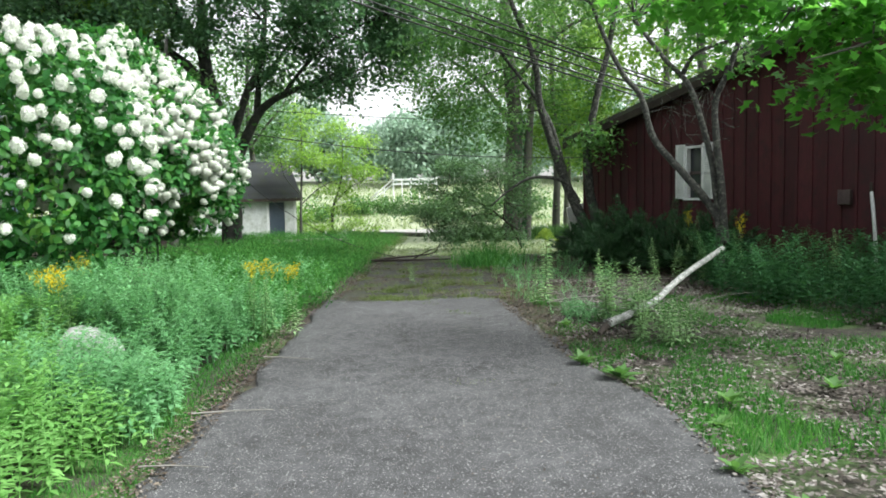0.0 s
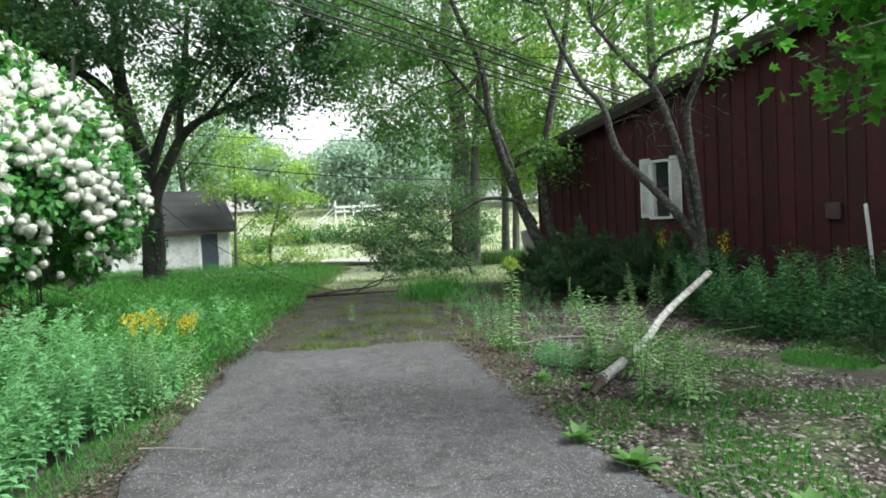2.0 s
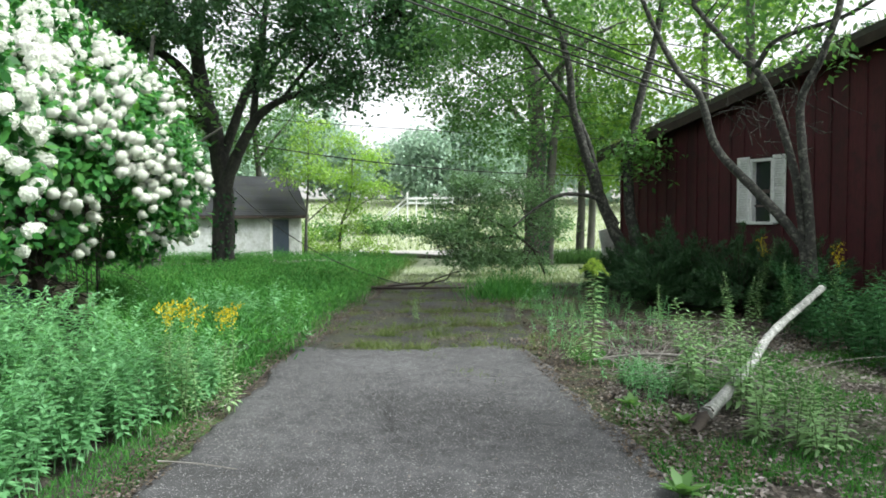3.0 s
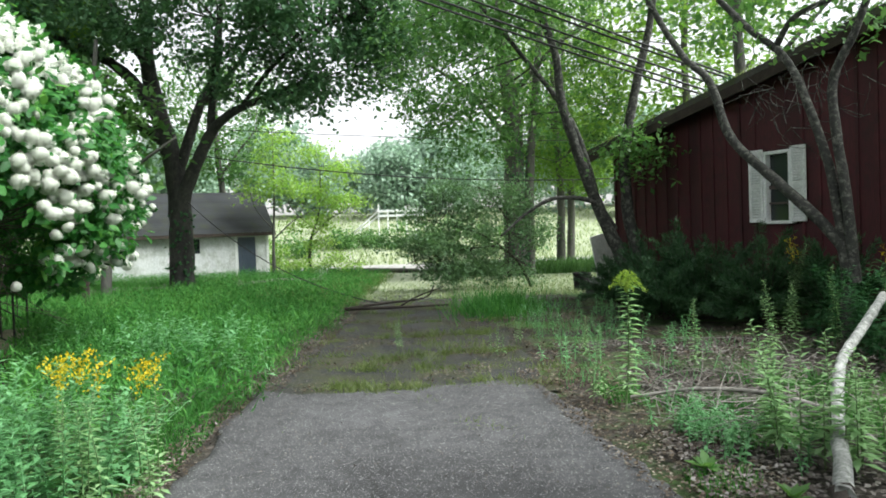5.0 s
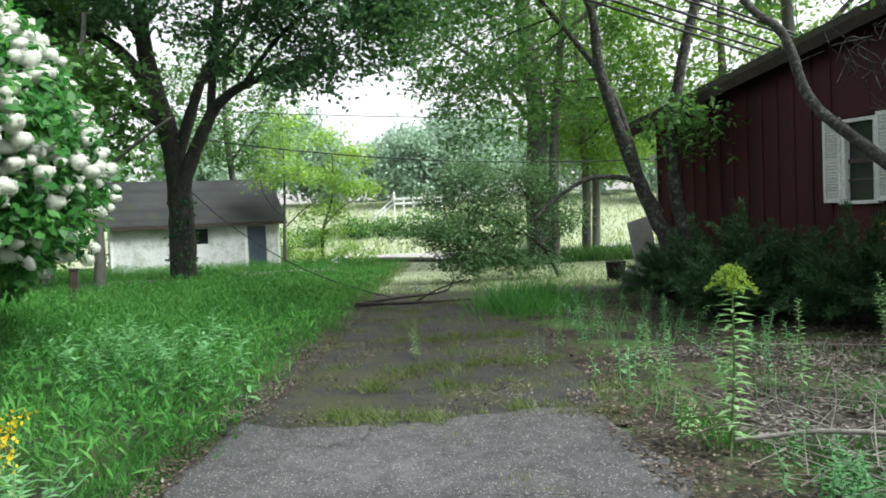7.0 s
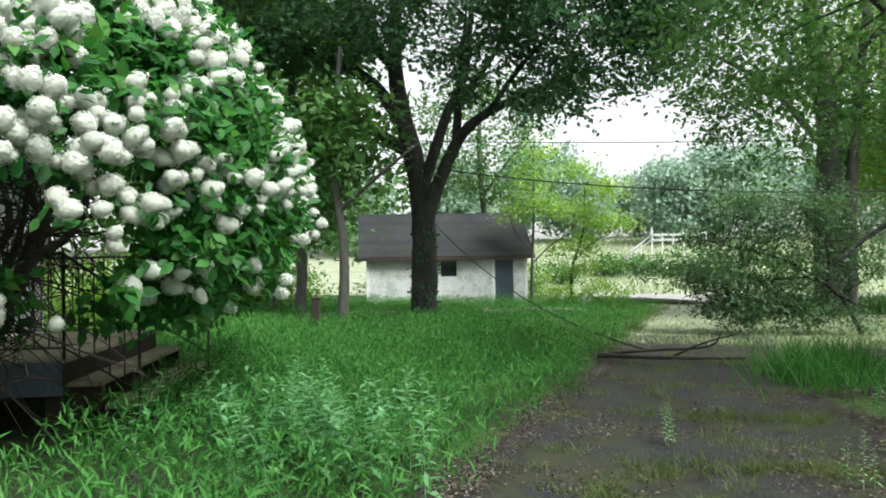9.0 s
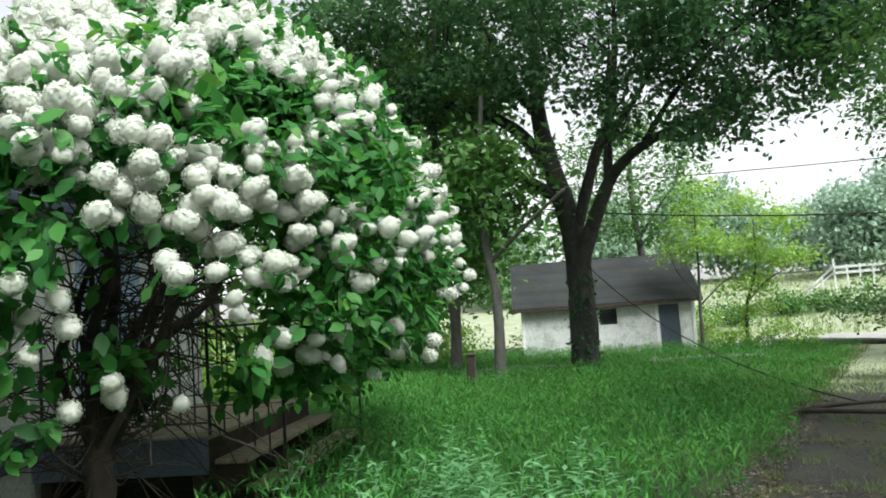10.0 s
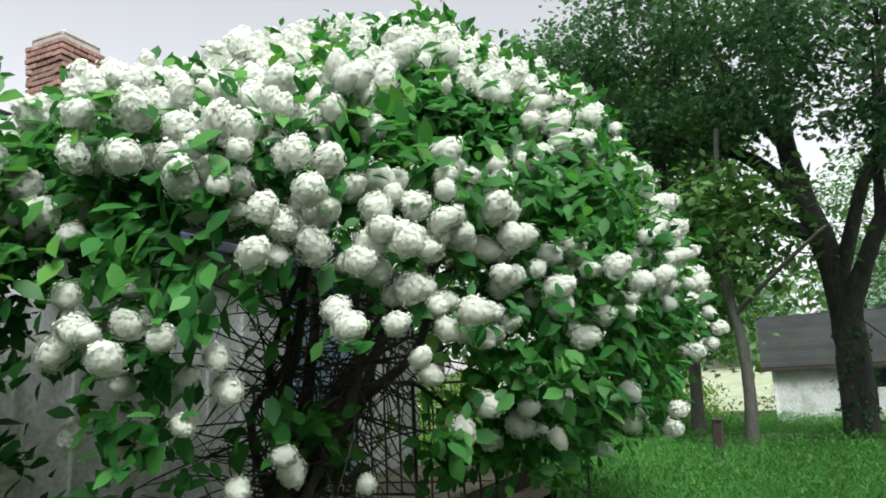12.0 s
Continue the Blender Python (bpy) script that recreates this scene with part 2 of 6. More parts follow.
L_PALELEAF = leafy("pale_grey_green_leaves", [(0.17, 0.32, 0.14), (0.25, 0.42, 0.2), (0.34, 0.51, 0.28)], through_light=0.35)
L_PETAL = leafy("white_petals", [(0.7, 0.745, 0.65), (0.78, 0.8, 0.75), (0.83, 0.84, 0.81)], rough=0.7, through_light=0.45, gloss=0.05, tint=(1.0, 1.0, 0.97))


# ---- builders ----
rng = np.random.default_rng(7)


def gz(x, y):
    """Height of the ground: level by the barn, falling gently, then a rise beyond the far road."""
    x, y = np.asarray(x, float), np.asarray(y, float)
    z = -0.024 * np.clip(y - 11, 0, 34)
    t = np.clip((y - 50) / 45, 0, 1)
    return z + 4.6 * t * t * (3 - 2 * t)


def mesh_np(name, verts, faces, smooth=False):
    verts, faces = np.asarray(verts, np.float32), np.asarray(faces, np.int32)
    me = bpy.data.meshes.new(name)
    me.vertices.add(len(verts))
    me.vertices.foreach_set("co", verts.ravel())
    n, k = faces.shape
    me.loops.add(n * k)
    me.loops.foreach_set("vertex_index", faces.ravel())
    me.polygons.add(n)
    me.polygons.foreach_set("loop_start", np.arange(0, n * k, k, dtype=np.int32))
    if smooth:
        me.polygons.foreach_set("use_smooth", np.ones(n, bool))
    me.update(calc_edges=True)
    return me


def part(name, data, material, parent=None, label="", at=None):
    """Links a bmesh or a mesh as one object, under a thing or a part."""
    if isinstance(data, bmesh.types.BMesh):
        me = bpy.data.meshes.new(name)
        data.to_mesh(me)
        data.free()
    else:
        me = data
    if not me.materials:
        me.materials.append(material)
    ob = new(name, me)
    if at is not None:
        ob.matrix_basis = at
    if parent:
        ob.parent = parent
    if label:
        tagged(ob, label)
    if name in ("branches", "twigs", "stems", "flower_plume", "flower_heads", "foliage", "needles", "crown"):
        tagged(ob, kind="stuff")
    return ob


def thing(name, at, label, category, group="", kind=""):
    ob = new(name)
    ob.empty_display_size = 0.2
    ob.matrix_basis = at
    return tagged(ob, label, category, group, kind)


def box(x0, x1, y0, y1, z0, z1, bevel=0.0, bm=None):
    own = bm or bmesh.new()
    made = bmesh.ops.create_cube(own, size=1.0, matrix=Matrix.Translation(((x0 + x1) / 2, (y0 + y1) / 2, (z0 + z1) / 2)) @ Matrix.Diagonal((x1 - x0, y1 - y0, z1 - z0, 1)))
    if bevel:
        edges = list({e for vv in made["verts"] for e in vv.link_edges})
        bmesh.ops.bevel(own, geom=edges, offset=bevel, segments=1, affect="EDGES")
    return own


def prism(points, x0, x1):
    """A solid from an outline of (y, z) points, between x0 and x1."""
    n = len(points)
    v = [(x0, y, z) for y, z in points] + [(x1, y, z) for y, z in points]
    bm = bmesh.new()
    vs = [bm.verts.new(p) for p in v]
    bm.faces.new(vs[:n][::-1])
    bm.faces.new(vs[n:])
    for i in range(n):
        bm.faces.new((vs[i], vs[(i + 1) % n], vs[n + (i + 1) % n], vs[n + i]))
    bmesh.ops.recalc_face_normals(bm, faces=bm.faces[:])
    return bm


def spline(points, steps=6):
    p = [Vector(q) for q in points]
    p = [2 * p[0] - p[1], *p, 2 * p[-1] - p[-2]]
    out = []
    for i in range(1, len(p) - 2):
        for k in range(steps):
            t = k / steps
            a, b, c, d = p[i - 1:i + 3]
            out.append(0.5 * (2 * b + (c - a) * t + (2 * a - 5 * b + 4 * c - d) * t * t + (3 * b - a - 3 * c + d) * t ** 3))
    out.append(p[-2])
    return out


def tube_arrays(line, r0, r1, sides=8, knobs=0.0, seed=0):
    """Vertices and faces of a tapered, slightly uneven tube along a line."""
    local = np.random.default_rng(seed)
    P = np.array([tuple(q) for q in line])
    n = len(P)
    T = np.gradient(P, axis=0)
    T /= np.linalg.norm(T, axis=1)[:, None] + 1e-9
    ref = np.array((0.31, 0.95, 0.05)) if abs(T[:, 2]).mean() > 0.5 else np.array((0.05, 0.1, 1.0))
    A = np.cross(T, ref)
    A /= np.linalg.norm(A, axis=1)[:, None] + 1e-9
    B = np.cross(T, A)
    s = np.linspace(0, 1, n)
    r = (r0 + (r1 - r0) * s)[:, None] * (1 + knobs * local.standard_normal((n, sides)))
    a = np.linspace(0, 2 * np.pi, sides, endpoint=False)
    V = P[:, None, :] + r[:, :, None] * (np.cos(a)[None, :, None] * A[:, None, :] + np.sin(a)[None, :, None] * B[:, None, :])
    V = V.reshape(-1, 3)
    i, j = np.meshgrid(np.arange(n - 1), np.arange(sides), indexing="ij")
    j2 = (j + 1) % sides
    F = np.stack([i * sides + j, i * sides + j2, (i + 1) * sides + j2, (i + 1) * sides + j], -1).reshape(-1, 4)
    caps = []
    for base in (0, (n - 1) * sides):
        for q in range(1, sides - 2, 2):
            caps.append((base, base + q, base + q + 1, base + q + 2))
    return V, np.vstack([F, np.array(caps)])


def tube(name, line, r0, r1, sides=8, knobs=0.0, seed=0):
    V, F = tube_arrays(line, r0, r1, sides, knobs, seed)
    return mesh_np(name, V, F, True)


def merge(pieces):
    Vs, Fs, k = [], [], 0
    for V, F in pieces:
        Vs.append(V)
        Fs.append(F + k)
        k += len(V)
    return np.vstack(Vs), np.vstack(Fs)


# leaf outlines: x across, y along, z up; quads
DIAMOND = (np.array([(0, 0, 0), (0.5, 0.45, 0.08), (0, 1, 0), (-0.5, 0.45, 0.08)]), np.array([(0, 1, 2, 3)]))
OVAL = (np.array([(0, 0, 0), (0.36, 0.28, 0.06), (0.42, 0.6, 0.05), (0, 1, -0.08), (-0.42, 0.6, 0.05), (-0.36, 0.28, 0.06), (0, 0.45, -0.02)]),
        np.array([(0, 1, 2, 6), (6, 2, 3, 4), (0, 6, 4, 5)]))
BLADE = (np.array([(-0.5, 0, 0), (0.5, 0, 0), (0.32, 0.55, 0.06), (-0.32, 0.55, 0.06), (0.06, 1, 0.3), (-0.06, 1, 0.3)]), np.array([(0, 1, 2, 3), (3, 2, 4, 5)]))
LOBED = (np.array([(0, 0, 0), (0.5, 0.1, 0.05), (0.25, 0.35, 0), (0.62, 0.62, 0.06), (0.22, 0.62, 0), (0, 1.05, -0.06), (-0.22, 0.62, 0), (-0.62, 0.62, 0.06), (-0.25, 0.35, 0), (-0.5, 0.1, 0.05)]),
         np.array([(0, 1, 2, 8), (0, 2, 8, 9), (2, 3, 4, 6), (2, 6, 7, 8), (2, 4, 5, 6)]))


def leaves(base, along, up, length, width, shape=DIAMOND):
    """Arrays of leaves: base points, directions along, upper sides, lengths and widths."""
    base = np.asarray(base, float)
    Y = along / (np.linalg.norm(along, axis=1)[:, None] + 1e-9)
    X = np.cross(Y, up)
    X /= np.linalg.norm(X, axis=1)[:, None] + 1e-9
    Z = np.cross(X, Y)
    t, f = shape
    L, W = np.broadcast_to(length, len(base)), np.broadcast_to(width, len(base))
    V = base[:, None, :] + t[None, :, :1] * W[:, None, None] * X[:, None] + t[None, :, 1:2] * L[:, None, None] * Y[:, None] + t[None, :, 2:] * L[:, None, None] * Z[:, None]
    F = f[None] + (np.arange(len(base)) * len(t))[:, None, None]
    return V.reshape(-1, 3), F.reshape(-1, f.shape[1])


def unit(n, r=rng):
    v = r.standard_normal((n, 3))
    return v / np.linalg.norm(v, axis=1)[:, None]


def crown_points(blobs, clumps_per, leaves_per, spread, r, hollow=0.35, gaps=-0.24):
    """Leaf places: clumps scattered through ellipsoids, denser towards the outside, with gaps."""
    out, cores = [], []
    for c, rad, n in blobs:
        d = unit(n * clumps_per, r)
        k = hollow + (1 - hollow) * r.random(len(d)) ** 0.6
        ctr = np.array(c) + d * k[:, None] * np.array(rad)
        keep = np.array([noise.noise(Vector(p) * 0.75) > gaps for p in ctr])
        ctr = ctr[keep]
        cores.append(ctr)
        size = spread * (0.6 + 0.8 * r.random(len(ctr)))
        pts = np.repeat(ctr, leaves_per, 0) + r.standard_normal((len(ctr) * leaves_per, 3)) * np.repeat(size, leaves_per)[:, None] * np.array((1, 1, 0.6))
        out.append(pts)
    return np.vstack(out), np.vstack(cores)


def tree(at, limbs, blobs, bark, foliage, label, leaf=0.14, clumps=6, per=16, spread=0.4, seed=1, shape=DIAMOND, slim=0.55, name="tree", twig_every=5, sides=10, group="", droop=0.4, gaps=-0.24, hollow=0.35):
    """limbs: lists of (points, base radius, end radius); the first is the trunk. blobs: (centre, radii, weight)."""
    r = np.random.default_rng(seed)
    t = thing(name, pose(*at), label, "tree", group)
    o = np.array(at)
    lines = []
    for i, (pts, r0, r1) in enumerate(limbs):
        line = spline([np.array(p) - o for p in pts], 7)
        lines.append(np.array([tuple(q) for q in line]))
        part("trunk" if i == 0 else "limb", tube("limb", line, r0, r1, sides, 0.045, seed * 50 + i), bark, t)
    if not blobs:
        return t
    pts, cores = crown_points([(np.array(c) - o, rad, n) for c, rad, n in blobs], clumps, per, spread, r, hollow, gaps)
    nodes = np.vstack([l[len(l) // 3:] for l in lines])
    twigs = []
    for q in cores[::twig_every]:
        a = nodes[np.argmin(((nodes - q) ** 2).sum(1) + 0.6 * np.maximum(0, nodes[:, 2] - q[2]) ** 2)]
        m = (a + q) / 2 + r.standard_normal(3) * 0.12 * np.linalg.norm(q - a)
        twigs.append(tube_arrays(spline([a, m, q], 3), 0.008 + 0.006 * np.linalg.norm(q - a), 0.004, 5))
    if twigs:
        part("branches", mesh_np("branches", *merge(twigs), True), bark, t)
    n = len(pts)
    along = unit(n, r) * np.array((1, 1, 0.6)) + np.array((0, 0, -droop))
    up = unit(n, r) * 0.7 + np.array((0, 0, 1.0))
    L = leaf * (0.6 + 0.7 * r.random(n))
    part("crown", mesh_np("crown", *leaves(pts, along, up, L, L * slim, shape)), foliage, t)
    return t


# ---- ground and roads ----
def sheet(xs, ys, lift, uneven=0.0):
    X, Y = np.meshgrid(xs, ys)
    Z = gz(X, Y) + lift
    if uneven:
        Z = Z + uneven * np.array([noise.noise((x * 0.5, y * 0.5, 3.0)) + 0.5 * noise.noise((x * 2.1, y * 2.1, 5.0)) for x, y in zip(X.ravel(), Y.ravel())]).reshape(X.shape)
    V = np.stack([X, Y, Z], -1).reshape(-1, 3)
    n, m = len(ys), len(xs)
    i, j = np.meshgrid(np.arange(n - 1), np.arange(m - 1), indexing="ij")
    return V, np.stack([i * m + j, i * m + j + 1, (i + 1) * m + j + 1, (i + 1) * m + j], -1).reshape(-1, 4)


xs = np.concatenate([np.linspace(-900, -40, 12), np.linspace(-30, 30, 121), np.linspace(40, 900, 12)])
ys = np.concatenate([np.linspace(-900, -20, 10), np.linspace(-15, 60, 151), np.linspace(65, 110, 10), np.linspace(150, 900, 8)])
V, F = sheet(xs, ys, -0.035, 0.0)
bumpy = np.array([0.02 * noise.noise((x * 0.8, y * 0.8, 0)) for x, y in V[:, :2]])
V[:, 2] += bumpy * (np.abs(V[:, 0]) < 30)
tagged(part("ground", mesh_np("ground", V, F, True), M_GROUND), "brown woodland soil with leaf litter and mossy patches", "ground", kind="structure")


def drive(y0, y1, left, right, lift, wobble, seed):
    """A strip of paving with ragged edges; left and right give its edges at y."""
    ys = np.arange(y0, y1 + 0.01, 0.12)
    V = []
    for k, y in enumerate(ys):
        a = left(y) + wobble * noise.noise((seed, y * 1.3, 0)) + 0.4 * wobble * noise.noise((seed, y * 6, 1))
        b = right(y) + wobble * noise.noise((seed, y * 1.3, 7)) + 0.4 * wobble * noise.noise((seed, y * 6, 8))
        z = float(gz(0, y)) + lift
        V += [(a - 0.03, y, z - 0.06)] + [(a + (b - a) * f, y, z + 0.006 * noise.noise((a + (b - a) * f, y, 2))) for f in np.linspace(0, 1, 40)] + [(b + 0.03, y, z - 0.06)]
    V = np.array(V)
    for end, sign in ((y0, -1), (y1, 1)):
        near = np.clip(1 - np.abs(V[:, 1] - end) / 0.5, 0, 1)
        V[:, 1] += near * np.array([0.3 * noise.noise((x * 1.1, end, 3)) + 0.1 * noise.noise((x * 5, end, 6)) for x in V[:, 0]])
        V[np.abs(V[:, 1] - end) < 0.001, 2] -= 0.03
    m, n = 42, len(ys)
    i, j = np.meshgrid(np.arange(n - 1), np.arange(m - 1), indexing="ij")
    return mesh_np("drive", V, np.stack([i * m + j, i * m + j + 1, (i + 1) * m + j + 1, (i + 1) * m + j], -1).reshape(-1, 4), True)


def edge_l(y):
    return -1.67 - 0.04 * max(0, y - 7)


def edge_r(y):
    return min(1.56, max(1.27, 1.56 - 0.24 * (y - 5))) if y < 6.2 else 1.5 - 0.035 * y - 0.08 * max(0, y - 6)


tagged(part("road", drive(-12, 10.62, edge_l, edge_r, 0.0, 0.15, 1.0), M_ASPHALT), "grey cracked asphalt drive with pale stone chips", "drive", kind="structure")
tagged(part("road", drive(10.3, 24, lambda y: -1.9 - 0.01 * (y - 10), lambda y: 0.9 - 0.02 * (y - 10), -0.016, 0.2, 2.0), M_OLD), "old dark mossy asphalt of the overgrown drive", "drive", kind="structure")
V, F = sheet(np.linspace(-9, 60, 40), np.linspace(41.5, 50.5, 10), 0.03)
tagged(part("road", mesh_np("far_road", V, F), M_FARROAD), "pale public road crossing beyond the drive", "road", kind="structure")

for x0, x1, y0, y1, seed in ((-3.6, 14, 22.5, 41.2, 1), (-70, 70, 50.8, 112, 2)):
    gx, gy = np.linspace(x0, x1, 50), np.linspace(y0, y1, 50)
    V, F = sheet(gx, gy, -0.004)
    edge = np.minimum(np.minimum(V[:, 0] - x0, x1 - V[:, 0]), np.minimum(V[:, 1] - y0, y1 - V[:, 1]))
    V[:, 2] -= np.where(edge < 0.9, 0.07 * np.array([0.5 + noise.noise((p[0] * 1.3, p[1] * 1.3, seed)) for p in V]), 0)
    tagged(part("ground", mesh_np("pale_grass", V, F, True), M_PALEGRASS), "pale grass ground beyond the old drive, sunlight put into its colour", "ground", kind="structure")

# ---- red barn ----
AXIS = 26.4
AX, AY = math.cos(radians(AXIS)), math.sin(radians(AXIS))


def from_local(origin, x, y):
    """World x, y of a place in a building's own axes."""
    return origin[0] + x * AX - y * AY, origin[1] + x * AY + y * AX


def shutter(parent, y0, y1, z0, z1):
    s = part("shutter", box(-0.05, -0.03, y0 + 0.03, y1 - 0.03, z0 + 0.03, z1 - 0.03), M_WHITE, parent, "white louvred shutter")
    for a, b, c, d in ((y0, y0 + 0.04, z0, z1), (y1 - 0.04, y1, z0, z1), (y0 + 0.04, y1 - 0.04, z0, z0 + 0.06), (y0 + 0.04, y1 - 0.04, z1 - 0.06, z1), (y0 + 0.04, y1 - 0.04, (z0 + z1) / 2 - 0.03, (z0 + z1) / 2 + 0.03)):
        part("rail", box(-0.075, -0.035, a, b, c, d, 0.004), M_WHITE, s)
    z = z0 + 0.085
    slat = None
    while z < z1 - 0.075:
        if abs(z - (z0 + z1) / 2) > 0.05:
            at = Matrix.Translation((-0.06, (y0 + y1) / 2, z)) @ Matrix.Rotation(radians(35), 4, "Y")
            if slat is None:
                h = (y1 - y0) / 2 - 0.04
                slat = part("slat", box(-0.018, 0.018, -h, h, -0.004, 0.004), M_WHITE, s, at=at).data
            else:
                part("slat", slat, M_WHITE, s, at=at)
        z += 0.042
    return s


def barn():
    b = thing("barn", pose(5.48, 15.0, 0, 0, 0, AXIS), "dark red board and batten barn with a mossy roof edge", "barn")
    y0, y1, ridge, slope, depth = -13.0, 4.25, -5.2, 0.2, 9.0

    def top(y):
        return 2.88 + slope * (min(4.3 - y, 4.3 - ridge) - max(0, ridge - y))

    w0, w1, wz0, wz1 = 0.2, 0.66, 1.36, 2.46
    part("wall", prism([(w1, -0.1), (y1, -0.1), (y1, top(y1) - 0.02), (w1, top(w1) - 0.02)], 0.03, 0.18), M_RED, b)
    part("wall", prism([(y0, -0.1), (w0, -0.1), (w0, top(w0) - 0.02), (ridge, top(ridge) - 0.02), (y0, top(y0) - 0.02)], 0.03, 0.18), M_RED, b)
    part("wall", prism([(w0, -0.1), (w1, -0.1), (w1, wz0), (w0, wz0)], 0.03, 0.18), M_RED, b)
    part("wall", prism([(w0, wz1), (w1, wz1), (w1, top(w1) - 0.02), (w0, top(w0) - 0.02)], 0.03, 0.18), M_RED, b)
    part("wall", box(0.18, depth, y1 - 0.15, y1, -0.1, top(y1) - 0.04), M_RED, b)
    part("wall", box(0.18, depth, y0, y0 + 0.15, -0.1, top(y0) - 0.04), M_RED, b)
    part("wall", prism([(y0, -0.1), (y1, -0.1), (y1, top(y1) - 0.02), (ridge, top(ridge) - 0.02), (y0, top(y0) - 0.02)], depth - 0.15, depth), M_RED, b)
    # boards and battens of the end that faces the drive
    r = random.Random(3)
    y = y1
    while y > y0 + 0.3:
        w = 0.285 + r.uniform(-0.012, 0.012)
        a, c = y - w + 0.004, y
        x = -0.002 - r.uniform(0, 0.008)
        low = r.uniform(0.02, 0.1)
        spans = [(low, None)]
        if c > w0 - 0.02 and a < w1 + 0.02:
            spans = [(low, wz0 - 0.03), (wz1 + 0.03, None)]
        for z0, z1 in spans:
            za, zc = (top(a), top(c)) if z1 is None else (z1, z1)
            part("board", prism([(a, z0), (c, z0), (c, zc - 0.03), (a, za - 0.03)], x, 0.03), M_RED, b)
        if not (w0 - 0.05 < y < w1 + 0.05):
            part("batten", prism([(y - 0.022, low), (y + 0.022, low), (y + 0.022, top(y + 0.022) - 0.04), (y - 0.022, top(y - 0.022) - 0.04)], -0.034, -0.002), M_RED, b)
        y -= w
    # roof with overhang, fascia and moss lumps along the rake
    for sgn, ya, yb in ((1, ridge, y1 + 0.45), (-1, y0 - 0.45, ridge)):
        za, zb = top(ya), top(yb)
        roof = part("roof", prism([(ya, za + 0.02), (yb, zb + 0.02), (yb, zb + 0.12), (ya, za + 0.12)], -0.36, depth + 0.36), M_MOSSROOF, b, "dark roofing with moss")
        part("fascia", prism([(ya, za - 0.14), (yb, zb - 0.14), (yb, zb + 0.018), (ya, za + 0.018)], -0.36, -0.33), M_POST, roof)
    # window
    win = part("window", box(0.06, 0.075, w0, w1, wz0, wz1), M_GLASS, b, "dark sash window with white shutters")
    for a, c, d, e in ((w0 - 0.02, w0 + 0.03, wz0, wz1), (w1 - 0.03, w1 + 0.02, wz0, wz1), (w0 + 0.03, w1 - 0.03, wz1 - 0.05, wz1)):
        part("frame", box(-0.05, 0.09, a, c, d, e, 0.004), M_WHITE, win)
    part("sash_bar", box(0.02, 0.058, w0 + 0.03, w1 - 0.03, 1.86, 1.92, 0.004), M_BOX, win)
    part("sash_bar", box(0.02, 0.058, w0 + 0.03, w1 - 0.03, 1.62, 1.65, 0.003), M_BOX, win)
    part("sill", box(-0.09, 0.09, w0 - 0.05, w1 + 0.05, wz0 - 0.05, wz0, 0.006), M_WHITE, win)
    shutter(b, w0 - 0.28, w0 - 0.022, wz0 - 0.02, wz1 + 0.04)
    shutter(b, w1 + 0.022, w1 + 0.28, wz0 - 0.02, wz1 + 0.04)
    # meter box on the boards
    mb = part("meter_box", box(-0.12, -0.036, -3.12, -2.9, 1.22, 1.48, 0.01), M_BOX, b, "weathered grey metal box")
    part("lid", box(-0.13, -0.121, -3.1, -2.92, 1.24, 1.46, 0.004), M_BOX, mb)
    # porch roof on the far side
    pr = part("porch_roof", prism([(y1 + 0.0, 2.42), (y1 + 1.25, 2.3), (y1 + 1.25, 2.42), (y1, 2.6)], 0.9, 4.6), M_WHITE, b, "white boarded porch roof")
    part("porch_post", box(1.0, 1.1, y1 + 1.1, y1 + 1.2, -0.2, 2.3, 0.008), M_WHITE, pr)
    part("porch_post", box(4.4, 4.5, y1 + 1.1, y1 + 1.2, -0.2, 2.3, 0.008), M_WHITE, pr)
    return b


barn()
# moss and twigs along the roof edge of the barn
r = np.random.default_rng(21)
n = 2600
yy = r.uniform(-4.5, 4.6, n)
xx = r.uniform(-0.42, 0.8, n)
wx, wy = from_local((5.48, 15.0), xx, yy)
zz = 2.88 + 0.2 * (4.3 - yy) + 0.115
V, F = leaves(np.stack([wx, wy, zz], 1), unit(n, r) + np.array((0, 0, 0.7)), unit(n, r), r.uniform(0.05, 0.16, n), r.uniform(0.01, 0.03, n), BLADE)
tagged(part("roof_moss", mesh_np("roof_moss", V, F), L_DRYGRASS), "tufts of moss and grass growing on the barn roof", "moss", kind="stuff")

bx, by = from_local((5.48, 15.0), 1.2, 5.9)
lean = thing("white_board", pose(bx, by, float(gz(bx, by)) - 0.02, 0, 0, AXIS), "white painted board leaning beside the barn", "board")
part("panel", box(-0.3, 0.3, -0.02, 0.02, 0, 1.45, 0.006), M_WHITE, lean, at=Matrix.Rotation(radians(-12), 4, "Y"))
part("brace", box(-0.3, 0.3, -0.035, -0.021, 0.45, 0.53, 0.004), M_WHITE, lean, at=Matrix.Rotation(radians(-12), 4, "Y"))


def rock(name, at, size, seed, material, label):
    bm = bmesh.new()
    bmesh.ops.create_icosphere(bm, subdivisions=3, radius=1.0)
    for v in bm.verts:
        k = 1 + 0.22 * noise.noise(v.co * 1.4 + Vector((seed, 0, 0))) + 0.07 * noise.noise(v.co * 4 + Vector((0, seed, 0)))
        v.co = Vector((v.co.x * size[0], v.co.y * size[1], v.co.z * size[2])) * k
    for f in bm.faces:
        f.smooth = True
    return tagged(part(name, bm, material, at=pose(*at)), label, "rock")


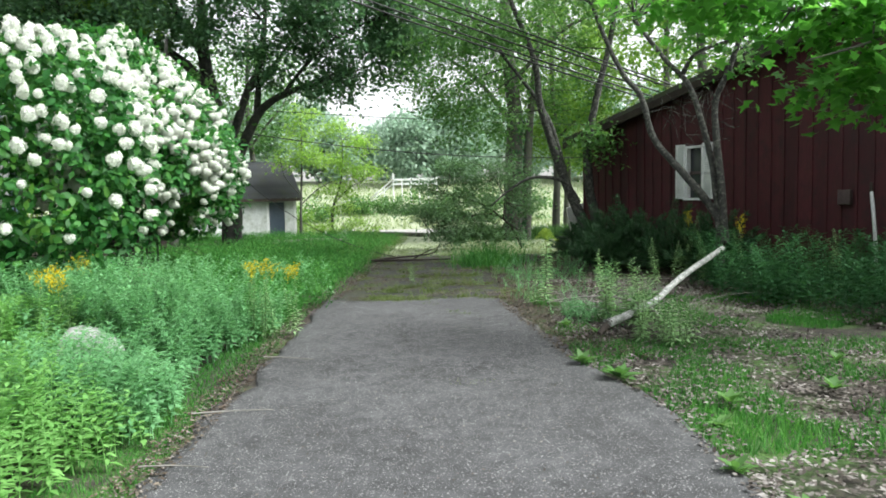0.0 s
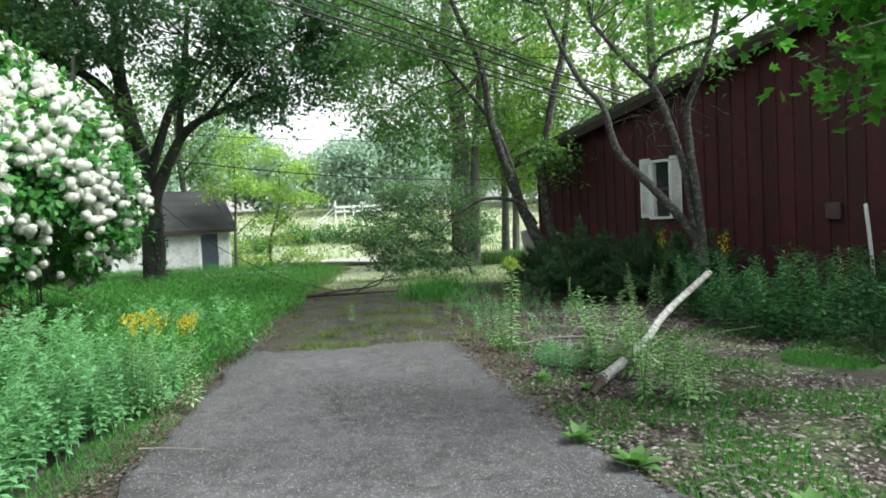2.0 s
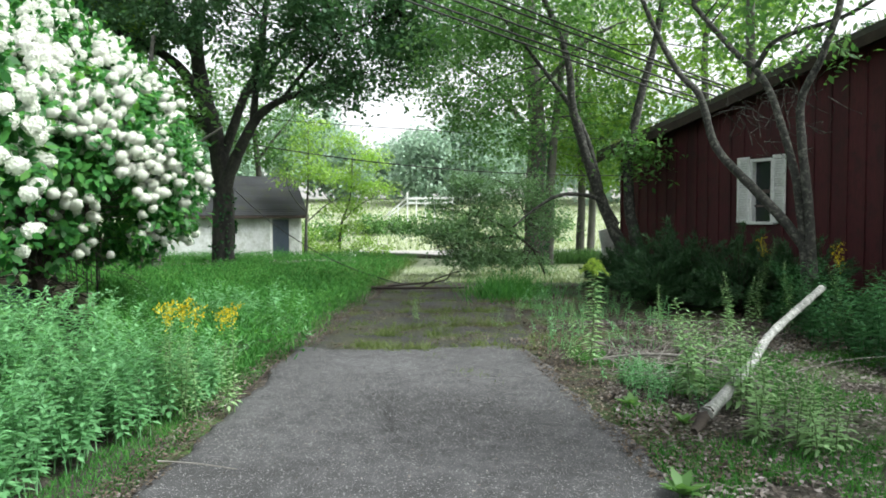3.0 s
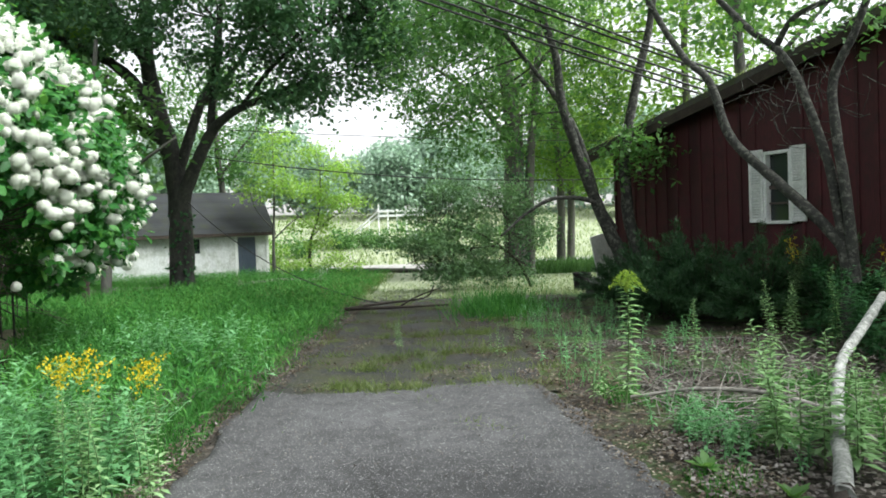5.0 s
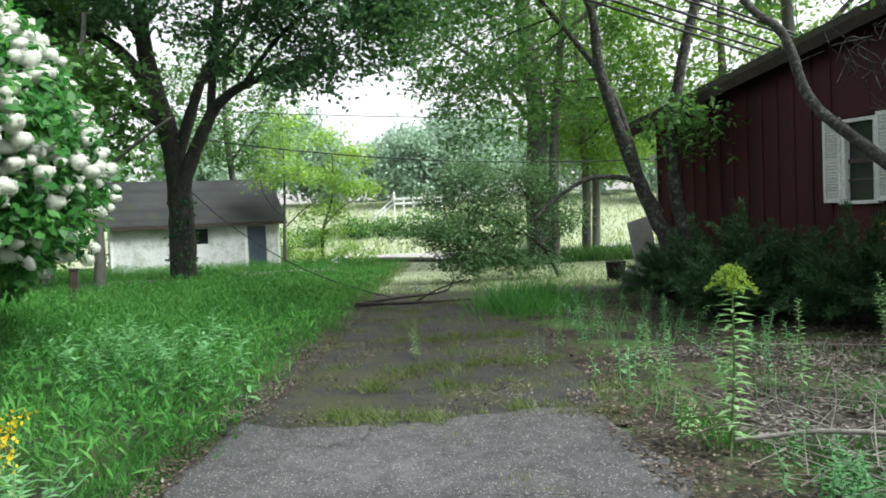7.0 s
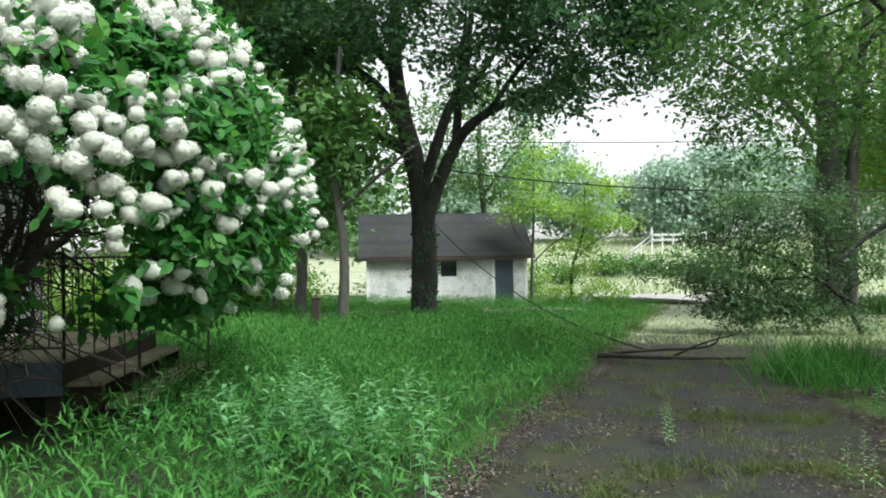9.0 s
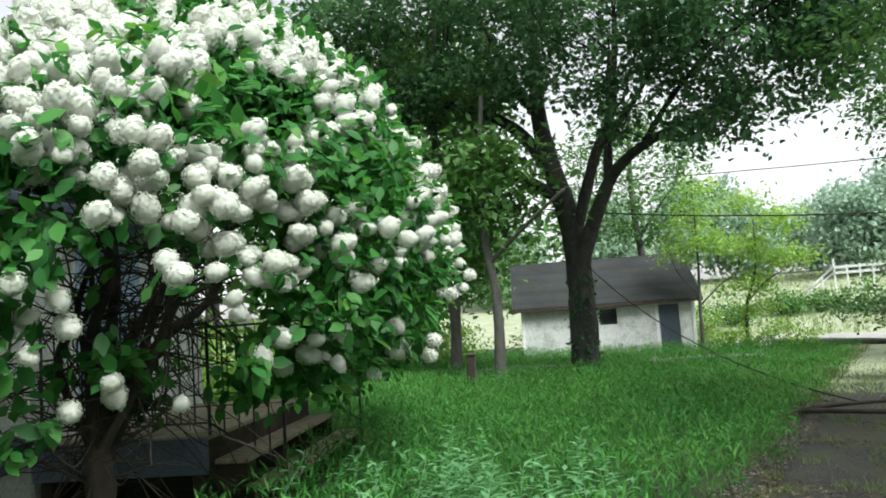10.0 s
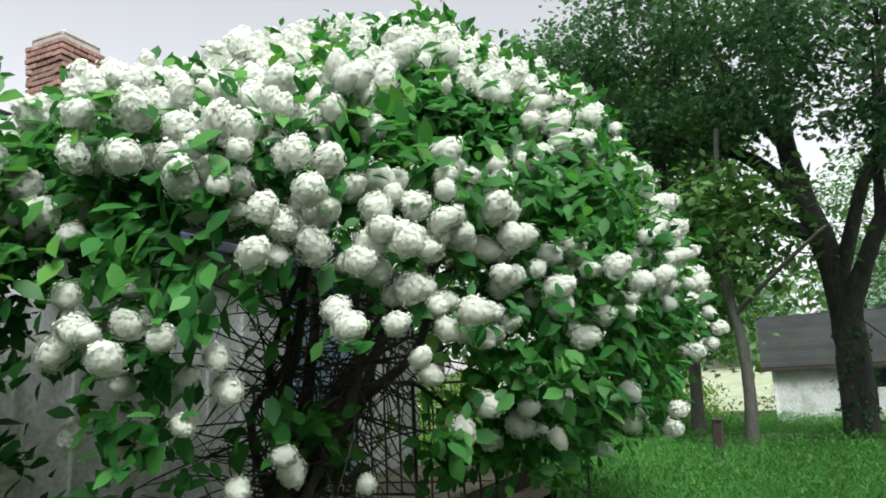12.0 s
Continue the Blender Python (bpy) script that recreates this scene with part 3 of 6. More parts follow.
rock("boulder", (3.75, 21.2, float(gz(0, 21.2)) + 0.12), (0.36, 0.3, 0.26), 4, M_STONE, "grey rounded boulder beside the barn corner")
tubm = bmesh.new()
bmesh.ops.create_cone(tubm, cap_ends=False, segments=20, radius1=0.2, radius2=0.23, depth=0.46)
bmesh.ops.solidify(tubm, geom=tubm.faces[:], thickness=0.02)
tb = thing("tub", pose(3.6, 22.6, float(gz(0, 22.6)) + 0.2), "dark plastic tub standing by the barn", "tub")
part("body", tubm, M_DARK, tb)
part("rim", tube("rim", [(0.23 * math.cos(a), 0.23 * math.sin(a), 0.23) for a in np.linspace(0, 2 * math.pi, 21)], 0.016, 0.016, 6), M_DARK, tb)


# ---- house with deck ----
HOUSE = (-5.48, 11.96)


def house():
    h = thing("house", pose(*HOUSE, 0, 0, 0, AXIS), "pale grey panelled house with slate blue trim behind the hydrangea", "house")
    wx, y0, y1, depth, eave, ridge = -1.55, -5.6, 3.3, 7.0, 2.75, 4.75
    d0, d1, dz0, dz1 = 0.75, 1.72, 0.62, 2.6
    for a, c, z0, z1 in ((y0, d0, -0.3, eave), (d1, y1, -0.3, eave), (d0, d1, -0.3, dz0), (d0, d1, dz1, eave)):
        part("wall", box(wx - 0.15, wx, a, c, z0, z1), M_HOUSE, h)
    part("wall", prism([(wx - 0.15, -0.3), (wx - depth, -0.3), (wx - depth, eave), (wx - depth / 2, ridge - 0.1), (wx - 0.15, eave)], 0, 0.15), M_HOUSE, h, at=Matrix.Translation((0, y1, 0)) @ Matrix.Rotation(radians(90), 4, "Z") @ Matrix.Scale(-1, 4, (0, 1, 0)) @ Matrix.Translation((-0.15, 0, 0)))
    part("wall", box(wx - depth, wx - 0.15, y0, y0 + 0.15, -0.3, eave), M_HOUSE, h)
    part("wall", box(wx - depth, wx - depth + 0.15, y0 + 0.15, y1 - 0.15, -0.3, eave), M_HOUSE, h)
    # panels below and above the blue sill board
    y = y0
    while y < d0 - 0.05:
        part("panel", box(wx, wx + 0.03, y + 0.012, min(y + 0.388, d0 - 0.07), -0.2, 0.44, 0.006), M_HOUSE, h)
        part("batten", box(wx, wx + 0.032, y - 0.02, y + 0.02, 0.72, eave - 0.2, 0.005), M_HOUSE, h)
        y += 0.4
    y = d1 + 0.3
    while y < y1:
        part("batten", box(wx, wx + 0.032, y - 0.02, y + 0.02, 0.72, eave - 0.2, 0.005), M_HOUSE, h)
        y += 0.4
    part("sill_board", box(wx, wx + 0.05, y0, -0.02, 0.44, 0.7, 0.006), M_BLUE, h, "slate blue sill board")
    door = part("door", box(wx - 0.06, wx - 0.02, d0 + 0.06, d1 - 0.06, dz0 + 0.02, dz1 - 0.05, 0.004), M_DOORBLUE, h, "pale blue painted door")
    for z0, z1 in ((0.8, 1.35), (1.45, 1.95), (2.05, 2.42)):
        for a in (d0 + 0.14, d0 + 0.52):
            part("door_panel", box(wx - 0.025, wx - 0.008, a, a + 0.3, z0, z1, 0.008), M_DOORBLUE, door)
    knob = bmesh.new()
    bmesh.ops.create_uvsphere(knob, u_segments=12, v_segments=8, radius=0.03)
    part("knob", knob, M_IRON, door, at=Matrix.Translation((wx + 0.02, d1 - 0.13, 1.6)))
    for a, c in ((d0 - 0.06, d0 + 0.058), (d1 - 0.058, d1 + 0.06)):
        part("casing", box(wx - 0.02, wx + 0.035, a, c, dz0, dz1 + 0.02, 0.005), M_DOORBLUE, door)
    part("casing", box(wx - 0.02, wx + 0.035, d0 - 0.06, d1 + 0.06, dz1 + 0.022, dz1 + 0.14, 0.005), M_DOORBLUE, door)
    # blue window further along
    win = part("window", box(wx - 0.005, wx + 0.01, -3.2, -2.3, 1.35, 2.3), M_GLASS, h, "window with pale blue frame")
    for a, c, z0, z1 in ((-3.3, -3.2, 1.25, 2.4), (-2.3, -2.2, 1.25, 2.4), (-3.2, -2.3, 1.25, 1.35), (-3.2, -2.3, 2.3, 2.4), (-2.78, -2.72, 1.35, 2.3)):
        part("frame", box(wx + 0.0, wx + 0.05, a, c, z0, z1, 0.005), M_DOORBLUE, win)
    # roof slopes
    k = (ridge - eave) / (depth / 2)
    for s in (0, 1):
        xa = wx + 0.14 if s == 0 else wx - depth - 0.14
        xr = wx - depth / 2
        bm = bmesh.new()
        z = eave - 0.14 * k
        vs = [bm.verts.new(p) for p in ((xa, y0 - 0.3, z), (xa, y1 + 0.3, z), (xr, y1 + 0.3, ridge), (xr, y0 - 0.3, ridge))]
        f = bm.faces.new(vs)
        bmesh.ops.solidify(bm, geom=[f], thickness=0.12 if s == 0 else -0.12)
        part("roof", bm, M_SHINGLE, h, "grey shingle roof")
    part("gutter", box(wx + 0.12, wx + 0.2, y0 - 0.3, y1 + 0.3, eave - 0.18, eave - 0.09, 0.01), M_BLUE, h)
    # chimney: a mortar core with bricks set proud
    ch = part("chimney", box(-0.3, 0.3, -0.3, 0.3, 0, 2.2), M_MORTAR, h, "old red brick chimney", at=Matrix.Translation((-4.95, 0.9, 3.6)) @ Matrix.Diagonal((0.88, 0.88, 1, 1)))
    brick = bmesh.new()
    box(-0.098, 0.098, -0.046, 0.046, -0.03, 0.03, 0.006, brick)
    me = bpy.data.meshes.new("brick")
    brick.to_mesh(me)
    brick.free()
    rr = random.Random(5)
    for row in range(28):
        z = 0.05 + row * 0.075
        out = 0.03 if row >= 25 else (0.015 if row >= 24 else 0)
        for side in range(4):
            for c in range(3):
                u = -0.205 + c * 0.207 + (0.05 if row % 2 else -0.05)
                q = 0.275 + out + rr.uniform(-0.006, 0.006)
                m = Matrix.Rotation(side * math.pi / 2, 4, "Z") @ Matrix.Translation((u + rr.uniform(-0.006, 0.006), -q, z)) @ Matrix.Rotation(rr.uniform(-0.03, 0.03), 4, "Z")
                part("brick", me, M_BRICK, ch, at=m)
    cap = part("cap", box(-0.31, 0.31, -0.31, 0.31, 2.16, 2.24, 0.03), M_MORTAR, ch)
    return h


house()


def deck():
    d = thing("deck", pose(*HOUSE, 0, 0, 0, AXIS), "weathered timber deck with slate blue fascia and steps", "deck")
    top = 0.6
    n = 12
    for i in range(n):
        x1 = -i * 0.125
        part("plank", box(x1 - 0.12, x1, 0.0, 2.75, top - 0.035, top, 0.004), M_DECK, d)
    part("fascia", box(-1.5, 0.0, -0.03, -0.004, top - 0.3, top - 0.01, 0.004), M_BLUE, d, "slate blue fascia board")
    part("joist", box(-0.05, -0.01, 0.0, 2.75, top - 0.22, top - 0.037), M_POST, d)
    part("joist", box(-1.49, -1.45, 0.0, 2.75, top - 0.22, top - 0.037), M_POST, d)
    for x, y in ((-0.1, 0.06), (-0.1, 2.68), (-1.4, 0.06), (-1.4, 2.68)):
        part("post", box(x - 0.05, x + 0.05, y - 0.05, y + 0.05, -0.25, top - 0.223), M_POST, d)
    for k, (xa, z) in enumerate(((0.02, top - 0.2), (0.32, top - 0.4))):
        for p in range(2):
            part("tread", box(xa + p * 0.14, xa + p * 0.14 + 0.135, 0.05, 2.75, z - 0.04, z, 0.004), M_DECK, d)
        for y in (0.08, 0.95, 1.85, 2.65):
            part("stringer", box(xa, xa + 0.26, y, y + 0.045, -0.25 if k else top - 0.45, z - 0.042), M_POST, d)
    # Near-black panel at the back of the space under the planks.
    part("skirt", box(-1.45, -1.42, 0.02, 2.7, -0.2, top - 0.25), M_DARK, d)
    return d


deck()


def bar(parent, a, b, rad=0.008, name="baluster", sides=6):
    return part(name, tube(name, [Vector(a), (Vector(a) + Vector(b)) / 2, Vector(b)], rad, rad, sides), M_IRON, parent)


def railing():
    t = thing("railing", pose(*HOUSE, 0.6, 0, 0, AXIS), "black wrought iron railing with a heart ornament round the deck", "railing")
    # across the end of the deck
    bar(t, (0, 0.03, 0), (0, 0.03, 0.92), 0.014, "newel", 8)
    bar(t, (-1.45, 0.03, 0), (-1.45, 0.03, 0.92), 0.014, "newel", 8)
    bar(t, (-1.45, 0.03, 0.9), (0, 0.03, 0.9), 0.014, "top_rail", 8)
    bar(t, (-1.45, 0.03, 0.1), (0, 0.03, 0.1), 0.01, "bottom_rail")
    for i in range(1, 12):
        x = -1.45 + i * 0.1208
        if i != 6:
            bar(t, (x, 0.03, 0.1), (x, 0.03, 0.9))
    heart = [(0.0, 0.12), (0.05, 0.2), (0.075, 0.29), (0.055, 0.345), (0.025, 0.35), (0.0, 0.32), (-0.025, 0.35), (-0.055, 0.345), (-0.075, 0.29), (-0.05, 0.2)]
    bm = prism(heart, -0.008, 0.008)
    part("heart", bm, M_IRON, t, "black iron heart", at=Matrix.Translation((-0.72, 0.03, 0.02)) @ Matrix.Rotation(radians(90), 4, "Z"))
    bar(t, (-0.745, 0.03, 0.36), (-0.745, 0.03, 0.9))
    bar(t, (-0.695, 0.03, 0.36), (-0.695, 0.03, 0.9))
    # down the steps, at both ends
    for y in (0.03, 2.72):
        bar(t, (0.0, y, 0), (0.0, y, 0.92), 0.014, "newel", 8)
        bar(t, (0.62, y, -0.72), (0.62, y, 0.5), 0.014, "newel", 8)
        bar(t, (0, y, 0.9), (0.62, y, 0.46), 0.014, "handrail", 8)
        bar(t, (0, y, 0.1), (0.62, y, -0.3), 0.01, "bottom_rail")
        for i in range(1, 5):
            f = i / 5
            bar(t, (0.62 * f, y, 0.1 - 0.4 * f), (0.62 * f, y, 0.9 - 0.44 * f))
    bar(t, (-1.45, 2.72, 0.9), (0, 2.72, 0.9), 0.014, "top_rail", 8)
    bar(t, (-1.45, 2.72, 0.1), (0, 2.72, 0.1), 0.01, "bottom_rail")
    for i in range(1, 12):
        bar(t, (-1.45 + i * 0.1208, 2.72, 0.1), (-1.45 + i * 0.1208, 2.72, 0.9))
    return t


railing()


# ---- white shed ----
SHED = (-14.3, 35.4)


def shed():
    g = float(gz(0, 37.0)) - 0.05
    s = thing("shed", pose(*SHED, g, 0, 0, AXIS), "low white shed with a dark shingle roof and navy door", "shed")
    W, D, eave, ridge = 7.0, 5.0, 2.2, 4.25
    d0, d1 = 5.55, 6.4
    for a, c, z0, z1 in ((0, 3.2, 0, eave), (3.9, d0, 0, eave), (d1, W, 0, eave), (d0, d1, 2.02, eave), (3.2, 3.9, 0, 1.35), (3.2, 3.9, 2.0, eave)):
        part("wall", box(a, c, 0, 0.15, z0, z1), M_SHED, s)
    part("wall", prism([(0.15, 0), (D, 0), (D, eave), (D / 2, ridge - 0.12), (0.15, eave)], 0, 0.15), M_SHED, s)
    part("wall", prism([(0.15, 0), (D, 0), (D, eave), (D / 2, ridge - 0.12), (0.15, eave)], W - 0.15, W), M_SHED, s)
    part("wall", box(0.15, W - 0.15, D - 0.15, D, 0, eave), M_SHED, s)
    y = 0.0
    while y < d0 - 0.1:
        part("board", box(y + 0.01, y + 0.39, -0.012, -0.001, 0.05, 1.3 if 2.9 < y < 3.9 else eave), M_SHED, s)
        y += 0.4
    part("corner_board", box(-0.02, 0.1, -0.03, -0.013, 0.0, eave), M_WHITE, s)
    part("corner_board", box(W - 0.1, W + 0.02, -0.03, -0.001, 0.0, eave), M_WHITE, s)
    part("corner_board", box(d0 - 0.1, d0, -0.03, -0.013, 0.0, eave), M_WHITE, s)
    door = part("door", box(d0, d1, 0.04, 0.09, 0.02, 2.02, 0.004), M_NAVY, s, "navy blue plank door")
    for i in range(4):
        part("door_plank", box(d0 + 0.02 + i * 0.207, d0 + 0.215 + i * 0.207, 0.025, 0.038, 0.04, 2.0), M_NAVY, door)
    part("window", box(3.2, 3.9, 0.06, 0.09, 1.35, 2.0), M_GLASS, s, "small dark window")
    k = (ridge - eave) / (D / 2)
    for sgn in (0, 1):
        ya, yr = (-0.35, D / 2) if sgn == 0 else (D + 0.35, D / 2)
        z = eave - 0.35 * k
        bm = bmesh.new()
        f = bm.faces.new([bm.verts.new(p) for p in ((-0.35, ya, z + 0.3), (W + 0.3, ya, z + 0.3), (W + 0.3, yr, ridge), (-0.35, yr, ridge))])
        bmesh.ops.solidify(bm, geom=[f], thickness=-0.1 if sgn else 0.1)
        part("roof", bm, M_SHINGLE, s, "dark weathered shingle roof")
    # shingle courses on the slope towards the drive
    rr = random.Random(8)
    z0, y0 = eave - 0.35 * k + 0.3, -0.35
    L = math.hypot(ridge - z0, D / 2 + 0.35)
    ang = math.atan2(ridge - z0, D / 2 + 0.35)
    n = int(L / 0.16)
    course = bpy.data.meshes.new("shingle_course")
    bm = box(0, W + 0.65, -0.01, 0.2, -0.004, 0.012)
    bm.to_mesh(course)
    bm.free()
    for i in range(n):
        q = i * 0.16
        part("shingle_course", course, M_SHINGLE, s, at=Matrix.Translation((-0.35, y0 + q * math.cos(ang), z0 + q * math.sin(ang) + 0.012)) @ Matrix.Rotation(ang - 0.03, 4, "X") @ Matrix.Rotation(rr.uniform(-0.0015, 0.0015), 4, "Z"))
    part("fascia", box(-0.35, W + 0.3, -0.372, -0.352, z0 - 0.14, z0 - 0.002), M_POST, s)
    return s


shed()

post = thing("post", pose(-8.15, 20.6, float(gz(0, 20.6)) - 0.1, 2, 3, 20), "dark brown wooden post standing in the grass", "post")
part("shaft", box(-0.08, 0.08, -0.08, 0.08, 0, 0.96, 0.012), M_POST, post)
part("cap", box(-0.095, 0.095, -0.095, 0.095, 0.962, 1.0, 0.008), M_POST, post)


def low_fence(a, b, label):
    """Fallen grey rails with short stumps, in the grass before the shed."""
    A, B = np.array(a), np.array(b)
    f = thing("rail_fence", pose(*A, float(gz(*A)), 0, 0, math.degrees(math.atan2(B[1] - A[1], B[0] - A[0]))), label, "fence")
    L = float(np.hypot(*(B - A)))
    for x in np.arange(0, L + 0.1, L / 2):
        part("stump", box(x - 0.06, x + 0.06, -0.06, 0.06, -0.1, 0.4, 0.01), M_DEADWOOD, f)
    part("rail", tube("rail", [(-0.2, -0.1, 0.3), (L / 2, -0.09, 0.34), (L + 0.2, -0.1, 0.27)], 0.05, 0.045, 8, 0.05), M_DEADWOOD, f)
    return f


low_fence((-10.4, 24.2), (-8.2, 25.6), "bleached low rail fence sunk in grass")
low_fence((-6.4, 27.2), (-4.0, 28.2), "bleached low rail fence near the shed door")


# ---- far white railings on the rise ----
def white_rail():
    t = thing("white_fence", pose(-4.9, 67, float(gz(0, 67)) + 0.35), "white painted railing of a bridge on the rise", "fence")
    z = 1.35
    for x in np.arange(0, 4.2, 0.8):
        part("post", box(x - 0.06, x + 0.06, -0.06, 0.06, -0.6, z + 0.85 + (0.45 if x == 0 else 0), 0.01), M_WHITE, t)
    for zz in (0.3, 0.7):
        part("rail", box(0, 4.1, -0.09, -0.062, z + zz - 0.09, z + zz + 0.09, 0.006), M_WHITE, t)
    for k in range(2):
        a, b = Vector((0, -0.1, z + 0.75 - 0.4 * k)), Vector((-2.2, -0.6, 0.25 - 0.3 * k))
        part("ramp_rail", tube("ramp_rail", [a, (a + b) / 2, b], 0.07, 0.07, 6), M_WHITE, t)
    for x in (-0.8, -1.6):
        part("ramp_post", box(x - 0.05, x + 0.05, -0.4, -0.3, -0.6, z * (1 + x / 2.4) + 0.5, 0.008), M_WHITE, t)
    return t


white_rail()
V, F = tube_arrays(spline([(-5.5, 40.2, float(gz(0, 40)) + 0.16), (-3.2, 40.0, float(gz(0, 40)) + 0.15), (-1.0, 39.5, float(gz(0, 40)) + 0.1)], 5), 0.16, 0.1, 8, 0.06)
lg = thing("fallen_trunk", pose(0, 0, 0), "grey fallen tree trunk lying beside the far road", "log")
part("trunk", mesh_np("trunk", V, F, True), M_BARK, lg)


# ---- trees ----
def g0(x, y):
    return float(gz(x, y))


ox, oy = -7.5, 25.0
oz = g0(ox, oy)
tree((ox, oy, oz), [
    ([(ox, oy, oz - 0.15), (-7.42, oy, 1.6), (-7.5, oy, 3.3), (-7.9, oy, 5.0), (-8.15, oy, 6.5), (-8.3, oy + 0.4, 8.2), (-8.6, oy + 0.8, 11)], 0.37, 0.12),
    ([(-7.42, oy - 0.1, 1.9), (-7.2, oy - 0.15, 2.7), (-6.75, oy - 0.3, 3.6), (-6.1, oy - 0.6, 4.5), (-5.1, oy - 1, 5.0), (-3.4, oy - 1.6, 5.3)], 0.24, 0.07),
    ([(-7.45, oy, 3.2), (-6.75, oy + 0.1, 5.2), (-6.25, oy + 0.2, 6.3), (-6.0, oy + 0.2, 8.5)], 0.16, 0.06),
    ([(-6.3, oy - 0.5, 4.3), (-6.15, oy - 0.6, 5.6), (-5.9, oy - 0.7, 7.4)], 0.13, 0.05),
    ([(-7.85, oy, 4.8), (-8.65, oy - 0.4, 6.1), (-10.0, oy - 0.8, 6.9), (-11.8, oy - 1.5, 7.4)], 0.2, 0.07),
    ([(-8.1, oy, 6.3), (-9.0, oy + 0.2, 7.8), (-9.6, oy - 0.3, 9.6)], 0.16, 0.05),
    ([(-7.75, oy, 4.2), (-8.7, oy - 0.5, 4.9), (-9.9, oy - 1.0, 5.5), (-11.4, oy - 1.6, 5.7), (-12.6, oy - 2.0, 6.2)], 0.17, 0.06),
    ([(-8.15, oy, 6.5), (-8.9, oy - 0.8, 7.4), (-10.2, oy - 1.4, 7.9)], 0.13, 0.05),
    ([(-5.3, oy - 0.9, 4.95), (-4.4, oy - 1.2, 5.9), (-3.2, oy - 1.6, 6.7), (-1.8, oy - 1.9, 7.2)], 0.07, 0.03),
    ([(-6.75, oy + 0.1, 5.2), (-5.6, oy - 0.2, 6.2), (-4.6, oy - 0.6, 7.4)], 0.09, 0.035),
], [((-8.0, oy - 0.5, 11.0), (5.0, 4.5, 3.2), 30), ((-11.4, oy - 1.0, 8.8), (3.6, 3.4, 1.9), 20), ((-4.6, oy - 1.5, 8.4), (3.6, 3.2, 1.6), 20),
    ((-4.6, oy - 1.6, 5.7), (1.9, 1.5, 0.8), 5), ((-2.6, oy - 2.0, 7.0), (2.4, 2.2, 1.5), 13), ((-6.4, oy - 1.9, 6.9), (1.9, 1.2, 0.9), 5), ((-3.5, oy - 1.8, 5.0), (1.2, 1.1, 0.6), 3), ((-0.9, oy - 2.0, 7.2), (1.9, 1.8, 1.3), 8), ((-9.6, oy - 1.6, 7.0), (1.8, 1.4, 0.8), 5), ((-12.6, oy - 2.0, 6.4), (1.9, 1.8, 1.3), 8), ((-11.0, oy - 1.2, 4.7), (1.8, 1.4, 0.7), 4), ((-13.5, oy - 1.5, 8.6), (2.6, 2.6, 1.6), 10), ((-2.2, oy - 0.6, 5.9), (1.6, 1.3, 0.9), 3)],
    M_OAKBARK, L_OAK, "broad old oak with a forked dark trunk", leaf=0.17, clumps=24, per=26, spread=0.27, seed=2, slim=0.62, gaps=-0.17, hollow=0.4, twig_every=10)

def ivy(x, y, z0, z1, rad, n, seed, label):
    r = np.random.default_rng(seed)
    a, h = r.normal(-0.9, 0.9, n), z0 + (z1 - z0) * r.random(n) ** 1.5
    out = np.column_stack([np.cos(a), np.sin(a), np.zeros(n)])
    V, F = leaves(np.column_stack([x + out[:, 0] * rad, y + out[:, 1] * rad, h]), out * 0.5 + unit(n, r) * 0.6 + np.array((0, 0, -0.5)), out + 0.4 * unit(n, r), r.uniform(0.08, 0.15, n), 0.09, LOBED)
    tagged(part("ivy", mesh_np("ivy", V, F), L_IVY_SHADEWEED), label, "ivy", kind="stuff")


ivy(-7.45, 25.0, oz - 0.1, 2.2, 0.38, 150, 18, "dark ivy climbing the lower trunk of the oak")
ivy(3.0, 32.0, g0(3, 32) - 0.1, 5.0, 0.47, 700, 19, "dark ivy climbing the thick grey trunk")

# trees by the barn corner
tx, ty = 3.5, 17.4
tree((tx, ty, g0(tx, ty)), [
    ([(3.5, ty, -0.2), (3.3, ty, 0.75), (2.98, ty, 1.5), (2.6, ty, 2.55), (2.28, ty, 3.65), (2.15, ty, 4.7), (1.6, ty + 0.2, 6.2), (1.2, ty, 7.6)], 0.145, 0.04),
    ([(3.62, ty + 0.1, -0.2), (3.62, ty, 0.7), (3.44, ty, 1.6), (3.42, ty, 2.7), (3.65, ty, 3.9), (3.95, ty, 5.1), (4.2, ty, 6.8)], 0.14, 0.05),
    ([(3.2, ty, 1.3), (2.8, ty - 0.1, 1.8), (2.07, ty - 0.2, 1.9), (1.55, ty - 0.2, 1.65), (1.05, ty - 0.3, 1.25)], 0.055, 0.02),
    ([(2.95, ty, 1.55), (2.5, ty + 0.2, 3.3), (1.5, ty + 0.4, 4.8), (0.6, ty + 0.6, 6.0)], 0.07, 0.025),
], [((1.3, ty + 0.4, 6.3), (2.6, 2.2, 1.8), 18), ((0.3, ty + 0.5, 4.6), (1.6, 1.6, 1.3), 9), ((4.0, ty, 6.8), (2.0, 2.0, 1.3), 9), ((1.0, ty, 3.6), (0.9, 0.9, 1.0), 3),
    ((3.5, ty - 0.2, 2.65), (0.4, 0.4, 0.45), 2)],
    M_SMOOTHBARK, L_MID, "leaning forked tree at the barn corner", leaf=0.13, clumps=17, per=20, spread=0.26, seed=3, twig_every=14)

